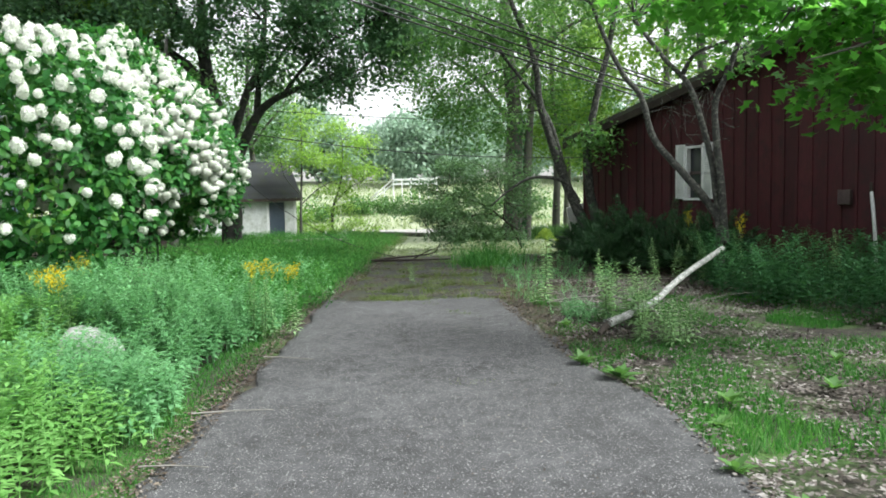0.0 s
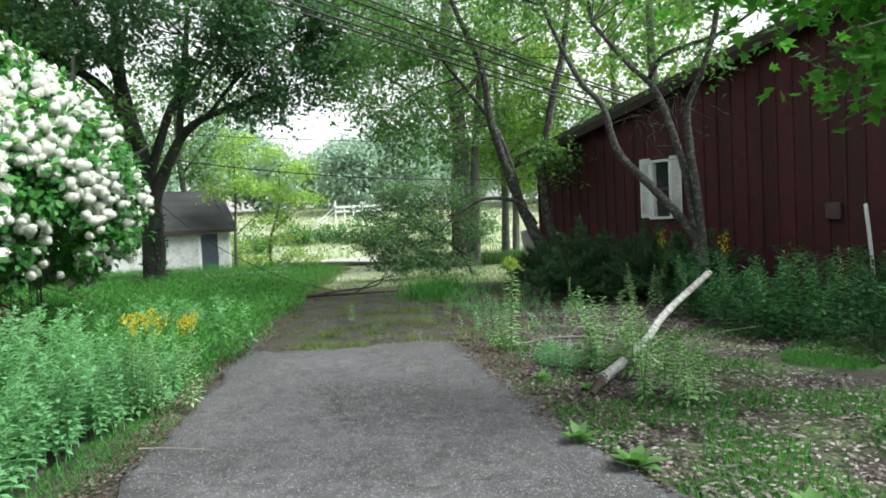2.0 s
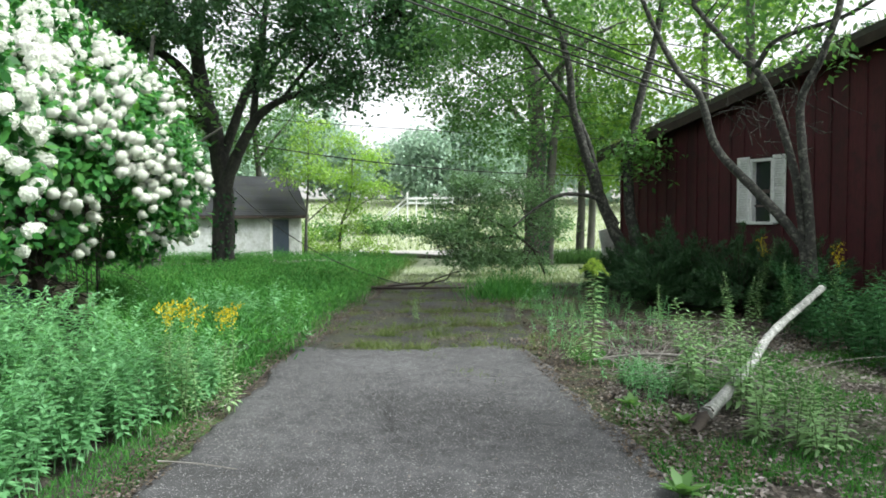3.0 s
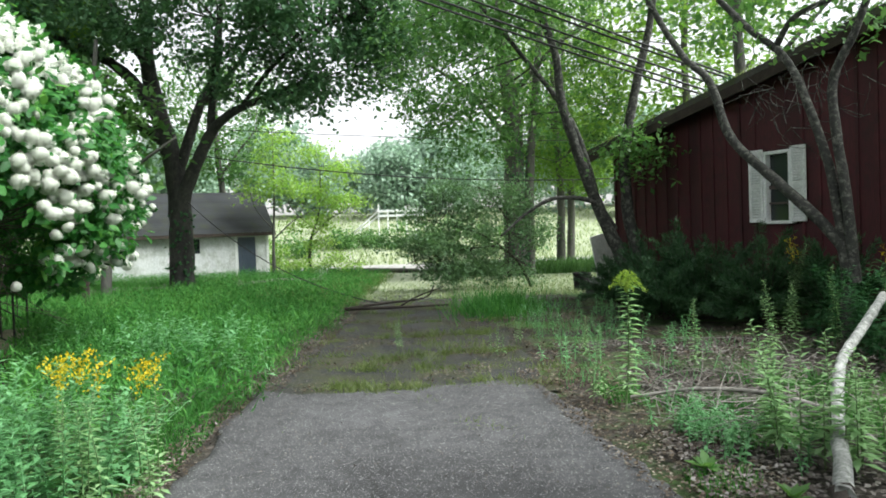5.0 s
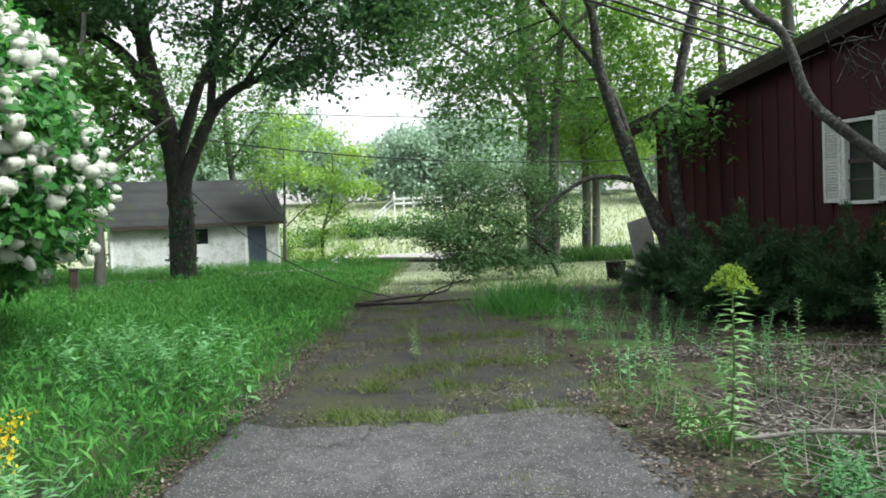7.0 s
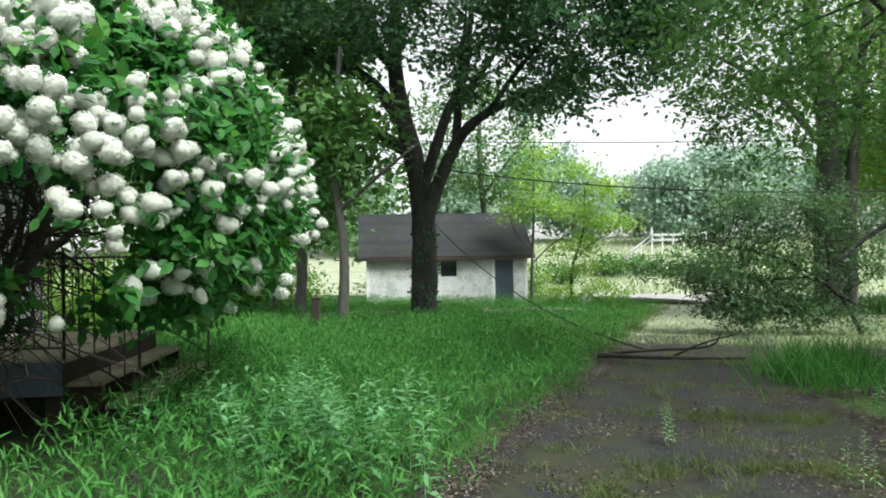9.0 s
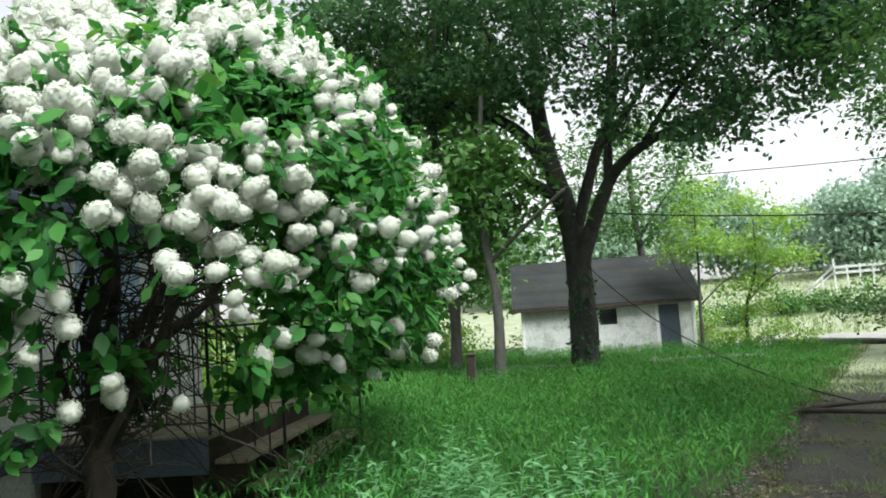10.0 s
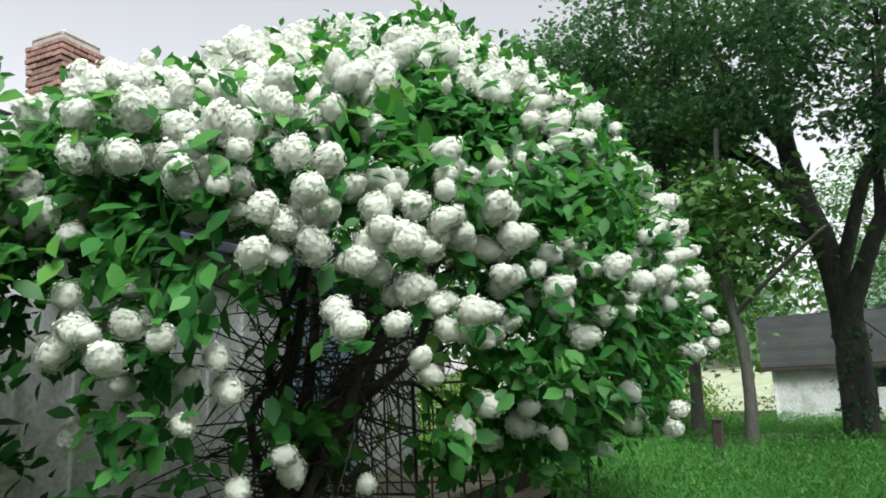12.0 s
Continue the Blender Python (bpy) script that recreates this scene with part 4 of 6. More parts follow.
# tree before the barn window
wx0, wy0 = 4.82, 12.8
tree((wx0, wy0, 0), [
    ([(4.82, 12.75, -0.15), (4.83, 12.75, 0.85), (4.72, 12.95, 1.25), (4.4, 13.6, 1.9), (4.08, 14.25, 2.56), (3.92, 14.55, 3.4), (3.7, 14.95, 3.85), (3.45, 15.4, 4.6), (3.2, 15.9, 5.6)], 0.085, 0.04),
    ([(4.84, 12.75, 0.6), (4.78, 12.86, 1.6), (4.7, 13.0, 2.3), (4.5, 13.4, 3.4), (4.2, 13.9, 4.0), (3.8, 14.6, 4.9)], 0.065, 0.04),
    ([(4.88, 12.66, 0.6), (4.84, 12.74, 1.6), (4.78, 12.84, 2.5), (4.78, 12.86, 3.1), (4.95, 12.6, 3.7), (5.1, 12.4, 4.6), (5.0, 12.0, 6.4), (4.8, 11.8, 8.2)], 0.07, 0.03),
    ([(4.4, 13.6, 3.6), (4.6, 13.3, 4.0), (5.2, 12.6, 4.15), (5.6, 12.2, 4.4)], 0.045, 0.02),
# The last two blobs are an unseen high crown, added to shade the yard.
], [((3.6, 14.8, 5.9), (2.0, 1.8, 1.0), 10), ((5.0, 12.6, 5.2), (1.6, 1.4, 0.8), 8), ((4.9, 13.2, 3.9), (0.9, 0.8, 0.35), 2), ((4.9, 11.6, 8.4), (3.2, 3.0, 1.3), 26), ((3.4, 14.6, 8.2), (2.4, 2.4, 1.1), 16)],
    M_SMOOTHBARK, L_MID, "crooked multi-stemmed tree before the barn window, unseen high crown added for shade", leaf=0.12, clumps=9, per=18, spread=0.24, seed=4, twig_every=5)
# bare twigs tangled under the eave
r = np.random.default_rng(31)
tw = []
for i in range(60):
    a = np.array((r.uniform(4.1, 5.3), r.uniform(12.7, 14.2), r.uniform(2.4, 3.3)))
    b = a + np.array((r.uniform(-0.5, 0.7), r.uniform(-0.3, 0.6), r.uniform(-0.4, 0.5)))
    tw.append(tube_arrays(spline([a, (a + b) / 2 + r.normal(0, 0.09, 3), b], 4), 0.006, 0.002, 5))
tagged(part("bare_twigs", mesh_np("bare_twigs", *merge(tw), True), M_SMOOTHBARK), "tangle of bare grey twigs under the barn eave", "twigs", kind="stuff")

# large trunk beyond the drive and slimmer ones beside it
bx, by = 3.0, 32.0
bz = g0(bx, by)
tree((bx, by, bz), [
    ([(bx, by, bz - 0.2), (bx - 0.05, by, 2.2), (bx + 0.05, by, 5), (bx - 0.3, by, 9), (bx, by, 13)], 0.48, 0.2),
    ([(bx + 0.5, by + 0.2, bz - 0.2), (bx + 0.55, by, 2.2), (bx + 0.75, by, 5), (bx + 1.2, by, 9)], 0.24, 0.12),
    ([(bx - 0.1, by, 4.6), (bx - 1.6, by - 0.8, 6.4), (bx - 3.2, by - 1.6, 7.4)], 0.12, 0.05),
    ([(bx, by, 6.4), (bx + 1.8, by - 0.8, 8.2), (bx + 3.4, by - 1, 9)], 0.12, 0.05),
], [((bx - 0.3, by - 0.5, 9.5), (4.2, 3.4, 3.6), 30), ((bx - 2.6, by - 2, 7.0), (2.4, 2.2, 2.6), 18), ((bx - 1.6, by - 1.2, 4.7), (1.9, 1.6, 1.5), 8), ((bx + 2.2, by - 0.5, 6.0), (2.4, 2, 2.4), 14)],
    M_BARK, L_MID, "tall tree with a thick ivy-grown grey trunk", leaf=0.17, clumps=20, per=22, spread=0.3, gaps=-0.05, seed=5, twig_every=14)
for i, (x, y, h, rad) in enumerate(((5.3, 35.5, 11, 0.2), (6.4, 39.0, 12, 0.2))):
    z = g0(x, y)
    tree((x, y, z), [([(x, y, z - 0.2), (x + 0.1, y, 3), (x - 0.1, y, 7), (x, y, h)], rad, 0.08), ([(x, y, 4.0), (x + 1.2, y - 0.5, 5.2), (x + 2.2, y - 0.6, 5.6)], 0.07, 0.03)],
         [((x, y, 8.0), (3.2, 2.6, 4.0), 22), ((x + 0.6, y - 0.6, 4.4), (2.6, 2.2, 1.6), 12)], M_BARK, L_YELLOWGREEN, "slim straight tree with yellow-green leaves", leaf=0.22, clumps=22, per=18, spread=0.34, gaps=-0.1, twig_every=12, seed=6 + i, group="slim trees behind the barn")

# dense low bough over the drive's end
sx, sy = 1.5, 24.2
tree((sx, sy, g0(sx, sy)), [([(2.6, sy + 0.3, g0(sx, sy) - 0.1), (2.1, sy + 0.15, 0.5), (1.1, sy, 1.25), (-0.1, sy - 0.1, 1.6)], 0.05, 0.015), ([(1.6, sy, 0.9), (0.5, sy - 0.2, 0.8), (-0.9, sy - 0.3, 0.5)], 0.03, 0.01), ([(1.9, sy + 0.1, 0.7), (1.9, sy, 1.5), (1.4, sy - 0.1, 2.4)], 0.03, 0.01)],
     [((1.0, sy, 1.5), (0.9, 0.9, 0.6), 7), ((0.0, sy, 1.7), (0.8, 0.7, 0.45), 5), ((-0.3, sy - 0.3, 1.0), (0.8, 0.7, 0.4), 5), ((0.4, sy, 0.5), (1.2, 0.9, 0.5), 8),
      ((1.5, sy, 0.6), (0.8, 0.8, 0.6), 5), ((1.1, sy - 0.2, 2.3), (1.0, 0.7, 0.4), 5), ((2.1, sy, 2.2), (0.9, 0.7, 0.6), 5), ((0.1, sy - 0.3, 0.25), (0.9, 0.7, 0.35), 4), ((-1.2, sy - 0.2, 1.0), (0.9, 0.7, 0.35), 4), ((2.6, sy + 0.3, 1.3), (0.7, 0.7, 0.7), 5), ((1.9, sy, 0.15), (1.1, 0.8, 0.35), 5), ((0.9, sy - 0.2, 0.0), (1.0, 0.7, 0.25), 3), ((-0.9, sy - 0.2, 1.8), (0.6, 0.5, 0.25), 2), ((0.2, sy - 0.1, 2.5), (0.6, 0.5, 0.25), 2)],
     M_TWIG, L_BOUGH, "dense grey-green bush drooping over the drive", leaf=0.09, clumps=20, per=20, spread=0.17, twig_every=8, seed=9, name="bush")

# young lime-green trees beside the shed
for i, (x, y, h, lean, spec) in enumerate(((-7.6, 37.6, 6.0, 0.15, [((-7.5, 37.6, 4.6), (0.9, 0.9, 0.8), 4), ((-8.2, 37.4, 3.4), (0.8, 0.7, 0.45), 3), ((-6.8, 37.4, 3.7), (0.9, 0.7, 0.4), 3), ((-7.3, 37.6, 5.8), (0.7, 0.7, 0.6), 2)]), (-6.3, 39.5, 4.6, 0.6, [((-5.9, 39.3, 2.0), (1.2, 1.0, 0.5), 5), ((-4.6, 39.0, 2.9), (1.2, 1.0, 0.45), 5), ((-6.1, 39.2, 3.5), (1.1, 1.0, 0.5), 5), ((-4.9, 39.0, 4.3), (1.2, 1.0, 0.5), 5), ((-5.9, 39.2, 5.2), (0.9, 0.8, 0.5), 3), ((-5.6, 39.2, 0.9), (0.6, 0.6, 0.4), 2)]))):
    z = g0(x, y)
    tree((x, y, z), [([(x, y, z - 0.1), (x + lean * 0.2, y, 1), (x + lean, y, h * 0.55), (x + lean * 1.2, y, h)], 0.09, 0.02), ([(x + lean * 0.3, y, 1.2), (x + 1.0, y - 0.2, 2.0), (x + 1.8, y - 0.4, 2.4)], 0.035, 0.015), ([(x + lean * 0.6, y, 1.6), (x - 0.7, y, 2.6), (x - 1.0, y, 3.6)], 0.03, 0.012)],
         spec, M_BARK, L_LIME, "young tree with bright lime-green leaves", leaf=0.18, clumps=12, per=16, spread=0.3, twig_every=8, seed=11 + i, group="young trees by the shed")
rr = np.random.default_rng(14)
shr = thing("shrub", pose(-4.6, 38.2, g0(0, 38)), "low yellow-green shrub beside the far road", "shrub")
pts, _ = crown_points([((0, 0, 0.4), (1.1, 0.9, 0.75), 10), ((-2.0, 0.2, 0.3), (0.9, 0.8, 0.6), 8)], 8, 16, 0.2, rr)
part("foliage", mesh_np("foliage", *leaves(pts, unit(len(pts), rr), unit(len(pts), rr) + np.array((0, 0, 1)), 0.16, 0.08)), L_LIME, shr)
part("stems", mesh_np("stems", *merge([tube_arrays(spline([(0.2 * k, 0, -0.1), (0.3 * k, 0.1, 0.4), (0.5 * k, 0, 0.9)], 3), 0.02, 0.008, 5) for k in (-2, -1, 0, 1, 2)])), M_TWIG, shr)

# slim trunks behind the hydrangea and wood to the side
for i, (x, y, h, rad, blobs) in enumerate((
    (-8.6, 22.6, 6.5, 0.14, [((-8.7, 22.7, 4.4), (1.6, 1.4, 1.1), 8)]),
    (-10.9, 24.5, 10, 0.17, [((-11.2, 25.0, 8.0), (1.8, 1.6, 1.4), 8)]),
    (-13.5, 27.0, 11, 0.2, [((-13.3, 27, 7.5), (3.4, 3, 4), 24), ((-12.5, 26, 3.4), (2.2, 1.8, 1.4), 10)]),
    (-16.0, 31.0, 12, 0.24, [((-16, 31, 8), (4, 3.5, 4.5), 26), ((-15, 30, 3.2), (2.6, 2, 1.8), 12)]),
    (-17.5, 22.0, 12, 0.24, [((-17.5, 22, 7.5), (4, 3.6, 4.6), 26)]),
    (-12.0, 45.0, 12, 0.24, [((-12, 45, 8), (4.5, 3.6, 4), 24)]),
    (8.5, 24.0, 12, 0.22, [((8.5, 24, 9.0), (3.2, 3.0, 3.0), 11)]),
    (9.5, 31.0, 12, 0.22, [((9.5, 31, 7), (4, 3.4, 5), 28)]),
)):
    z = g0(x, y)
    tree((x, y, z), [([(x, y, z - 0.2), (x + 0.1, y, h * 0.25), (x - 0.15, y, h * 0.6), (x + 0.1, y, h)], rad, rad * 0.35), ([(x, y, h * 0.4), (x + 1.3, y - 0.4, h * 0.52), (x + 2.2, y - 0.6, h * 0.6)], rad * 0.4, 0.03)],
         blobs, M_BARK, L_MID if i not in (1, 7) else L_YELLOWGREEN, "slender woodland tree with a straight trunk", leaf=0.27, clumps=18, per=18, spread=0.42, twig_every=14, seed=20 + i, group="woodland trees")

# maple bough overhanging beside the barn
mx, my = 7.4, 6.9
tree((mx, my, 0), [([(mx, my, -0.1), (mx - 0.1, my, 1.5), (mx - 0.3, my - 0.1, 3.2), (mx - 0.4, my, 6.0)], 0.2, 0.1),
                   ([(mx - 0.2, my, 2.8), (5.8, 6.7, 3.2), (4.4, 6.6, 3.15), (3.1, 6.5, 3.1), (2.0, 6.4, 3.2)], 0.05, 0.01),
                   ([(5.4, 6.7, 3.2), (4.4, 6.8, 2.75), (3.5, 6.6, 2.35)], 0.022, 0.007), ([(4.6, 6.6, 3.15), (3.8, 6.3, 2.8), (3.1, 6.2, 2.6)], 0.018, 0.007)],
     [((4.0, 6.6, 2.75), (0.9, 0.7, 0.5), 11), ((3.0, 6.5, 3.1), (0.9, 0.6, 0.3), 8), ((2.2, 6.4, 3.25), (0.6, 0.5, 0.2), 4), ((3.6, 6.6, 2.35), (0.75, 0.5, 0.18), 5), ((5.0, 6.8, 3.3), (1.4, 1.0, 0.8), 14)],
     M_BARK, L_MAPLE, "maple with broad lobed leaves overhanging the yard", leaf=0.13, clumps=8, per=9, spread=0.17, seed=41, shape=LOBED, slim=1.0, twig_every=5, droop=0.3)

# woods on the rise beyond the road, and round about
r = np.random.default_rng(50)
blobs = []
for i in range(26):
    x = -46 + i * 3.7 + r.uniform(-1.5, 1.5)
    y = r.uniform(74, 92)
    h = r.uniform(8, 12) if not -14 < x < 4 else r.uniform(7, 10)
    blobs.append(((x, y, g0(x, y) + h * 0.5), (r.uniform(2.6, 4.2), 3.0, h * 0.5), 22))
pts, _ = crown_points(blobs, 15, 18, 0.6, r, 0.2)
tagged(part("far_woods", mesh_np("far_woods", *leaves(pts, unit(len(pts), r), unit(len(pts), r) + np.array((0, 0, 1)), r.uniform(0.35, 0.7, len(pts)), 0.32)), L_FAR), "green woods on the rise beyond the road, haze put into their leaf colour", "woods", kind="stuff")
blobs = []
for i in range(30):
    a = radians(95 + i * 11.0) if i < 24 else radians(r.uniform(100, 180))
    d = r.uniform(30, 42)
    x, y = d * math.cos(a), 6 + d * math.sin(a)
    if abs(x) < 14 and y > 20:
        continue
    blobs.append(((x, y, 5.0), (4.0, 4.0, 5.0), 12))
pts, _ = crown_points(blobs, 7, 14, 0.7, r, 0.2)
tagged(part("side_woods", mesh_np("side_woods", *leaves(pts, unit(len(pts), r), unit(len(pts), r) + np.array((0, 0, 1)), r.uniform(0.35, 0.7, len(pts)), 0.32)), L_MID), "green woods standing round the yard", "woods", kind="stuff")


r = np.random.default_rng(52)
blobs = [((x, y, g0(x, y) + 0.7), (1.5, 1.3, r.uniform(0.8, 1.5)), 9) for x, y in ((-14.5, 27.5), (-17, 31), (-17.5, 35), (-18, 26), (-13.5, 22), (-15.5, 19), (-9.0, 43), (-12, 41), (-16, 40), (-20, 30), (-12.2, 19.0), (-10.8, 16.4))]
pts, _ = crown_points(blobs, 14, 18, 0.28, r, 0.2)
tagged(part("thicket", mesh_np("thicket", *leaves(pts, unit(len(pts), r), unit(len(pts), r) + np.array((0, 0, 1)), r.uniform(0.12, 0.2, len(pts)), 0.09)), L_YELLOWGREEN), "green thicket along the edge of the lawn", "thicket", kind="stuff")


blobs = [((x, y, g0(x, y) + 0.5), (w, 1.0, hh), 7) for x, y, w, hh in ((-1.0, 61, 1.4, 1.9), (1.0, 59, 1.6, 2.2), (-3.2, 62, 1.4, 1.5), (-5.2, 63, 1.2, 0.9), (3.5, 58, 1.8, 2.2), (-7.5, 62, 1.6, 1.2), (-10.5, 58, 1.8, 1.8), (6.5, 57, 1.8, 2.4))]
pts, _ = crown_points(blobs, 14, 16, 0.3, r, 0.2)
tagged(part("far_shrubs", mesh_np("far_shrubs", *leaves(pts, unit(len(pts), r), unit(len(pts), r) + np.array((0, 0, 1)), r.uniform(0.2, 0.32, len(pts)), 0.14)), L_MID), "dark green shrubs before the white railing", "shrubs", kind="stuff")


# ---- hydrangea ----
HC = np.array((-5.86, 12.27, 2.3))
HR = np.array((2.1, 3.8, 1.85))
H2, R2 = np.array((-4.45, 7.9, 1.85)), np.array((1.1, 1.1, 1.5))
VX, UY = np.array((AX, AY, 0)), np.array((-AY, AX, 0))


def hyd_place(d, k):
    """Points of the crown, a drooping dome: unit directions d in the bush's axes, k: share of the way out."""
    q = d * HR * k[:, None]
    q[:, :2] *= (1 - 0.2 * np.clip(d[:, 2:], -0.7, 1))
    q[:, 1] *= np.where(d[:, 1] < 0, 0.95, 1.0)
    q[:, 2] *= np.where(q[:, 2] > 0, 1.1 - 0.62 * np.clip(-d[:, 1] - 0.15, 0, 1), 1.0)
    return HC + q[:, :1] * VX + q[:, 1:2] * UY + q[:, 2:] * np.array((0, 0, 1))


def clear_of_house(p):
    """True for points before the house wall or above its roof."""
    a = (p[:, :2] - np.array(HOUSE)) @ np.array((AX, AY))
    return (a > -1.35) | ((a > -2.6) & (p[:, 2] > 3.0 + 0.6 * (-1.35 - a)))


def to_world_dir(d):
    return d[:, :1] * VX + d[:, 1:2] * UY + d[:, 2:] * np.array((0, 0, 1))


def flower_mesh(seed, n=420, wide=0.0165):
    """A panicle: some hundred four-petalled florets over a rounded cone."""
    r = np.random.default_rng(seed)
    i = np.arange(n) + 0.5
    ph, th = np.arccos(1 - 1.9 * i / n), np.pi * (1 + 5 ** 0.5) * i
    d = np.stack([np.cos(th) * np.sin(ph), np.sin(th) * np.sin(ph), np.cos(ph)], 1)
    size = np.array((0.09, 0.09, 0.105)) * (1 + 0.13 * r.standard_normal((n, 1)))
    P = d * size
    P[:, :2] *= (1 - 0.22 * np.clip(P[:, 2:] / 0.1, -0.6, 1))
    t = np.cross(d, unit(n, r))
    t /= np.linalg.norm(t, axis=1)[:, None]
    q = np.cross(d, t)
    pieces = []
    for k in range(4):
        a = k * np.pi / 2
        pieces.append(leaves(P, np.cos(a) * t + np.sin(a) * q + d * r.uniform(0.0, 0.5, (n, 1)), d + 0.3 * unit(n, r), 1.1 * wide * (0.7 + 0.6 * r.random(n)), wide))
    V, F = merge(pieces)
    # solid heart of the head
    ring = [tuple(v) for v in (np.array((0, 0, -0.075)), np.array((0, 0, -0.03)), np.array((0, 0, 0.03)), np.array((0, 0, 0.08)))]
    cv, cf = tube_arrays(ring, 0.084, 0.048, 12)
    V, F = merge([(V, F), (cv, cf)])
    me = mesh_np("flower_head", V, F, True)
    plain_n = np.empty(len(V) * 3, np.float32)
    me.vertex_normals.foreach_get("vector", plain_n)
    plain_n = plain_n.reshape(-1, 3)
    out = V / (np.linalg.norm(V, axis=1)[:, None] + 1e-9)
    plain_n = np.where((plain_n * out).sum(1)[:, None] < 0, -plain_n, plain_n)
    soft_n = out * 0.7 + plain_n * 0.35 + np.array((0, 0, 0.1))
    me.normals_split_custom_set_from_vertices((soft_n / np.linalg.norm(soft_n, axis=1)[:, None]).tolist())
    me.materials.append(L_PETAL)
    return me


def hydrangea():
    r = np.random.default_rng(77)
    base = (-4.72, 10.5, 0)
    h = thing("hydrangea", pose(*base), "large tree hydrangea covered in white flower heads", "shrub")
    o = np.array(base)
    # trunk and spreading limbs
    part("trunk", tube("trunk", spline([(0.04, 0, -0.1), (-0.02, -0.03, 0.25), (0.05, 0.02, 0.5), (0.0, 0.03, 0.78)], 7), 0.1, 0.08, 11, 0.09, 1), M_TWIG, h, "gnarled dark brown trunk")
    ends = []
    for i in range(11):
        a = i * 2.4 + r.normal(0, 0.2)
        d = np.array((math.cos(a), math.sin(a), 0.6 + 0.7 * r.random()))
        tip = hyd_place((d / np.linalg.norm(d))[None], np.array([0.75]))[0] - o
        start = np.array((0.0, 0.03, 0.55 + 0.22 * r.random()))
        pts = [start]
        for f in (0.2, 0.42, 0.66):
            q = start + (tip - start) * f + r.normal(0, 0.13, 3)
            q[2] += 0.25 * math.sin(f * 3.1)
            pts.append(q)
        line = spline([*pts, tip], 6)
        ends.append(np.array([tuple(q) for q in line]))
        part("limb", tube("limb", line, 0.05 if i < 5 else 0.03, 0.008, 8, 0.1, 60 + i), M_TWIG, h)
    nodes = np.vstack(ends)
    # flower heads on the outside, thickest on top
    d = unit(9000, r)
    heads = []
    for q in d:
        want = 1.0 if q[2] > 0.45 else ((0.27 if q[1] < 0 else 0.2) if q[2] > 0.12 else (0.17 if q[2] > -0.3 else 0.12))
        if q[1] < -0.6 and q[2] > -0.4:
            want = 0.8
        elif q[1] < -0.2 and q[2] < 0.4:
            want *= 1.15
        thick = noise.noise(Vector(q) * 3.4 + Vector((3, 1, 0)))
        if q[2] < -0.75 or q[0] < -0.45:
            continue
        if r.random() < want * (1 + 3.0 * thick):
            heads.append(q)
    heads = np.array(heads)
    bumps = np.array([1 + 0.1 * noise.noise(Vector(q) * 2.6) for q in heads])
    P = hyd_place(heads, bumps * r.uniform(0.95, 1.06, len(heads)))
    # a second lobe of the crown beside the house corner
    d2 = unit(520, r)
    d2 = d2[(d2[:, 2] > -0.45) & (r.random(len(d2)) < 0.4 + 0.7 * d2[:, 2])]
    heads, P = np.vstack([heads, d2]), np.vstack([P, H2 + (d2[:, :1] * VX + d2[:, 1:2] * UY + d2[:, 2:] * np.array((0, 0, 1))) * R2[0] * r.uniform(1.0, 1.1, (len(d2), 1)) + d2[:, 2:] * np.array((0, 0, R2[2] - R2[0]))])
    ha = (P[:, :2] - np.array(HOUSE)) @ np.array((AX, AY))
    ok = (P[:, 2] > 1.0) & clear_of_house(P) & ((ha > -0.35) | ((P - H2) @ UY < 1.2) | (r.random(len(P)) < 0.4))
    heads, P = heads[ok], P[ok]
    meshes = [flower_mesh(s) for s in range(6)]
    plain = [flower_mesh(s + 10, 64, 0.033) for s in range(2)]
    placed, poses = [], []
    for i in range(len(heads)):
        if placed and ((np.array(placed) - P[i]) ** 2).sum(1).min() < 0.007:
            continue
        placed.append(P[i])
        w = to_world_dir(heads[i][None] / HR[None] * 2.0)[0]
        w = Vector(w).normalized() * 0.8 + Vector((0, 0, 0.25)) + Vector(r.normal(0, 0.25, 3))
        s = r.uniform(0.42, 0.72) if heads[i][2] > 0 else r.uniform(0.38, 0.64)
        poses.append(Matrix.Translation(P[i] - o) @ w.to_track_quat("Z", "Y").to_matrix().to_4x4() @ Matrix.Rotation(r.uniform(0, 6.28), 4, "Z") @ Matrix.Diagonal((s, s, s * r.uniform(0.9, 1.25), 1)))
    placed = np.array(placed)
    # the side towards the drive as single heads, the rest joined
    in_lobe = ((placed - H2) @ UY < 0.5) & (((placed - H2) ** 2).sum(1) < 2.6)
    side = (placed - HC) @ (VX * 0.8 - UY * 0.6) - 6.0 * in_lobe
    order = np.argsort(-side)
    rest = []
    for rank, i in enumerate(order):
        if rank < 300:
            part("flower_head", meshes[i % 6], L_PETAL, h, at=poses[i])
        elif rank < 900 or in_lobe[i] or rank % 3 == 0:
            me = plain[i % 2]
            co = np.empty(len(me.vertices) * 3, np.float32)
            me.vertices.foreach_get("co", co)
            fi = np.empty(len(me.loops), np.int32)
            me.loops.foreach_get("vertex_index", fi)
            mm = np.array(poses[i])
            rest.append((co.reshape(-1, 3) @ mm[:3, :3].T + mm[:3, 3], fi.reshape(-1, 4)))
    if rest:
        tagged(part("flower_heads", mesh_np("flower_heads", *merge(rest)), L_PETAL, h), "white flower heads of the crown's far side", kind="stuff")
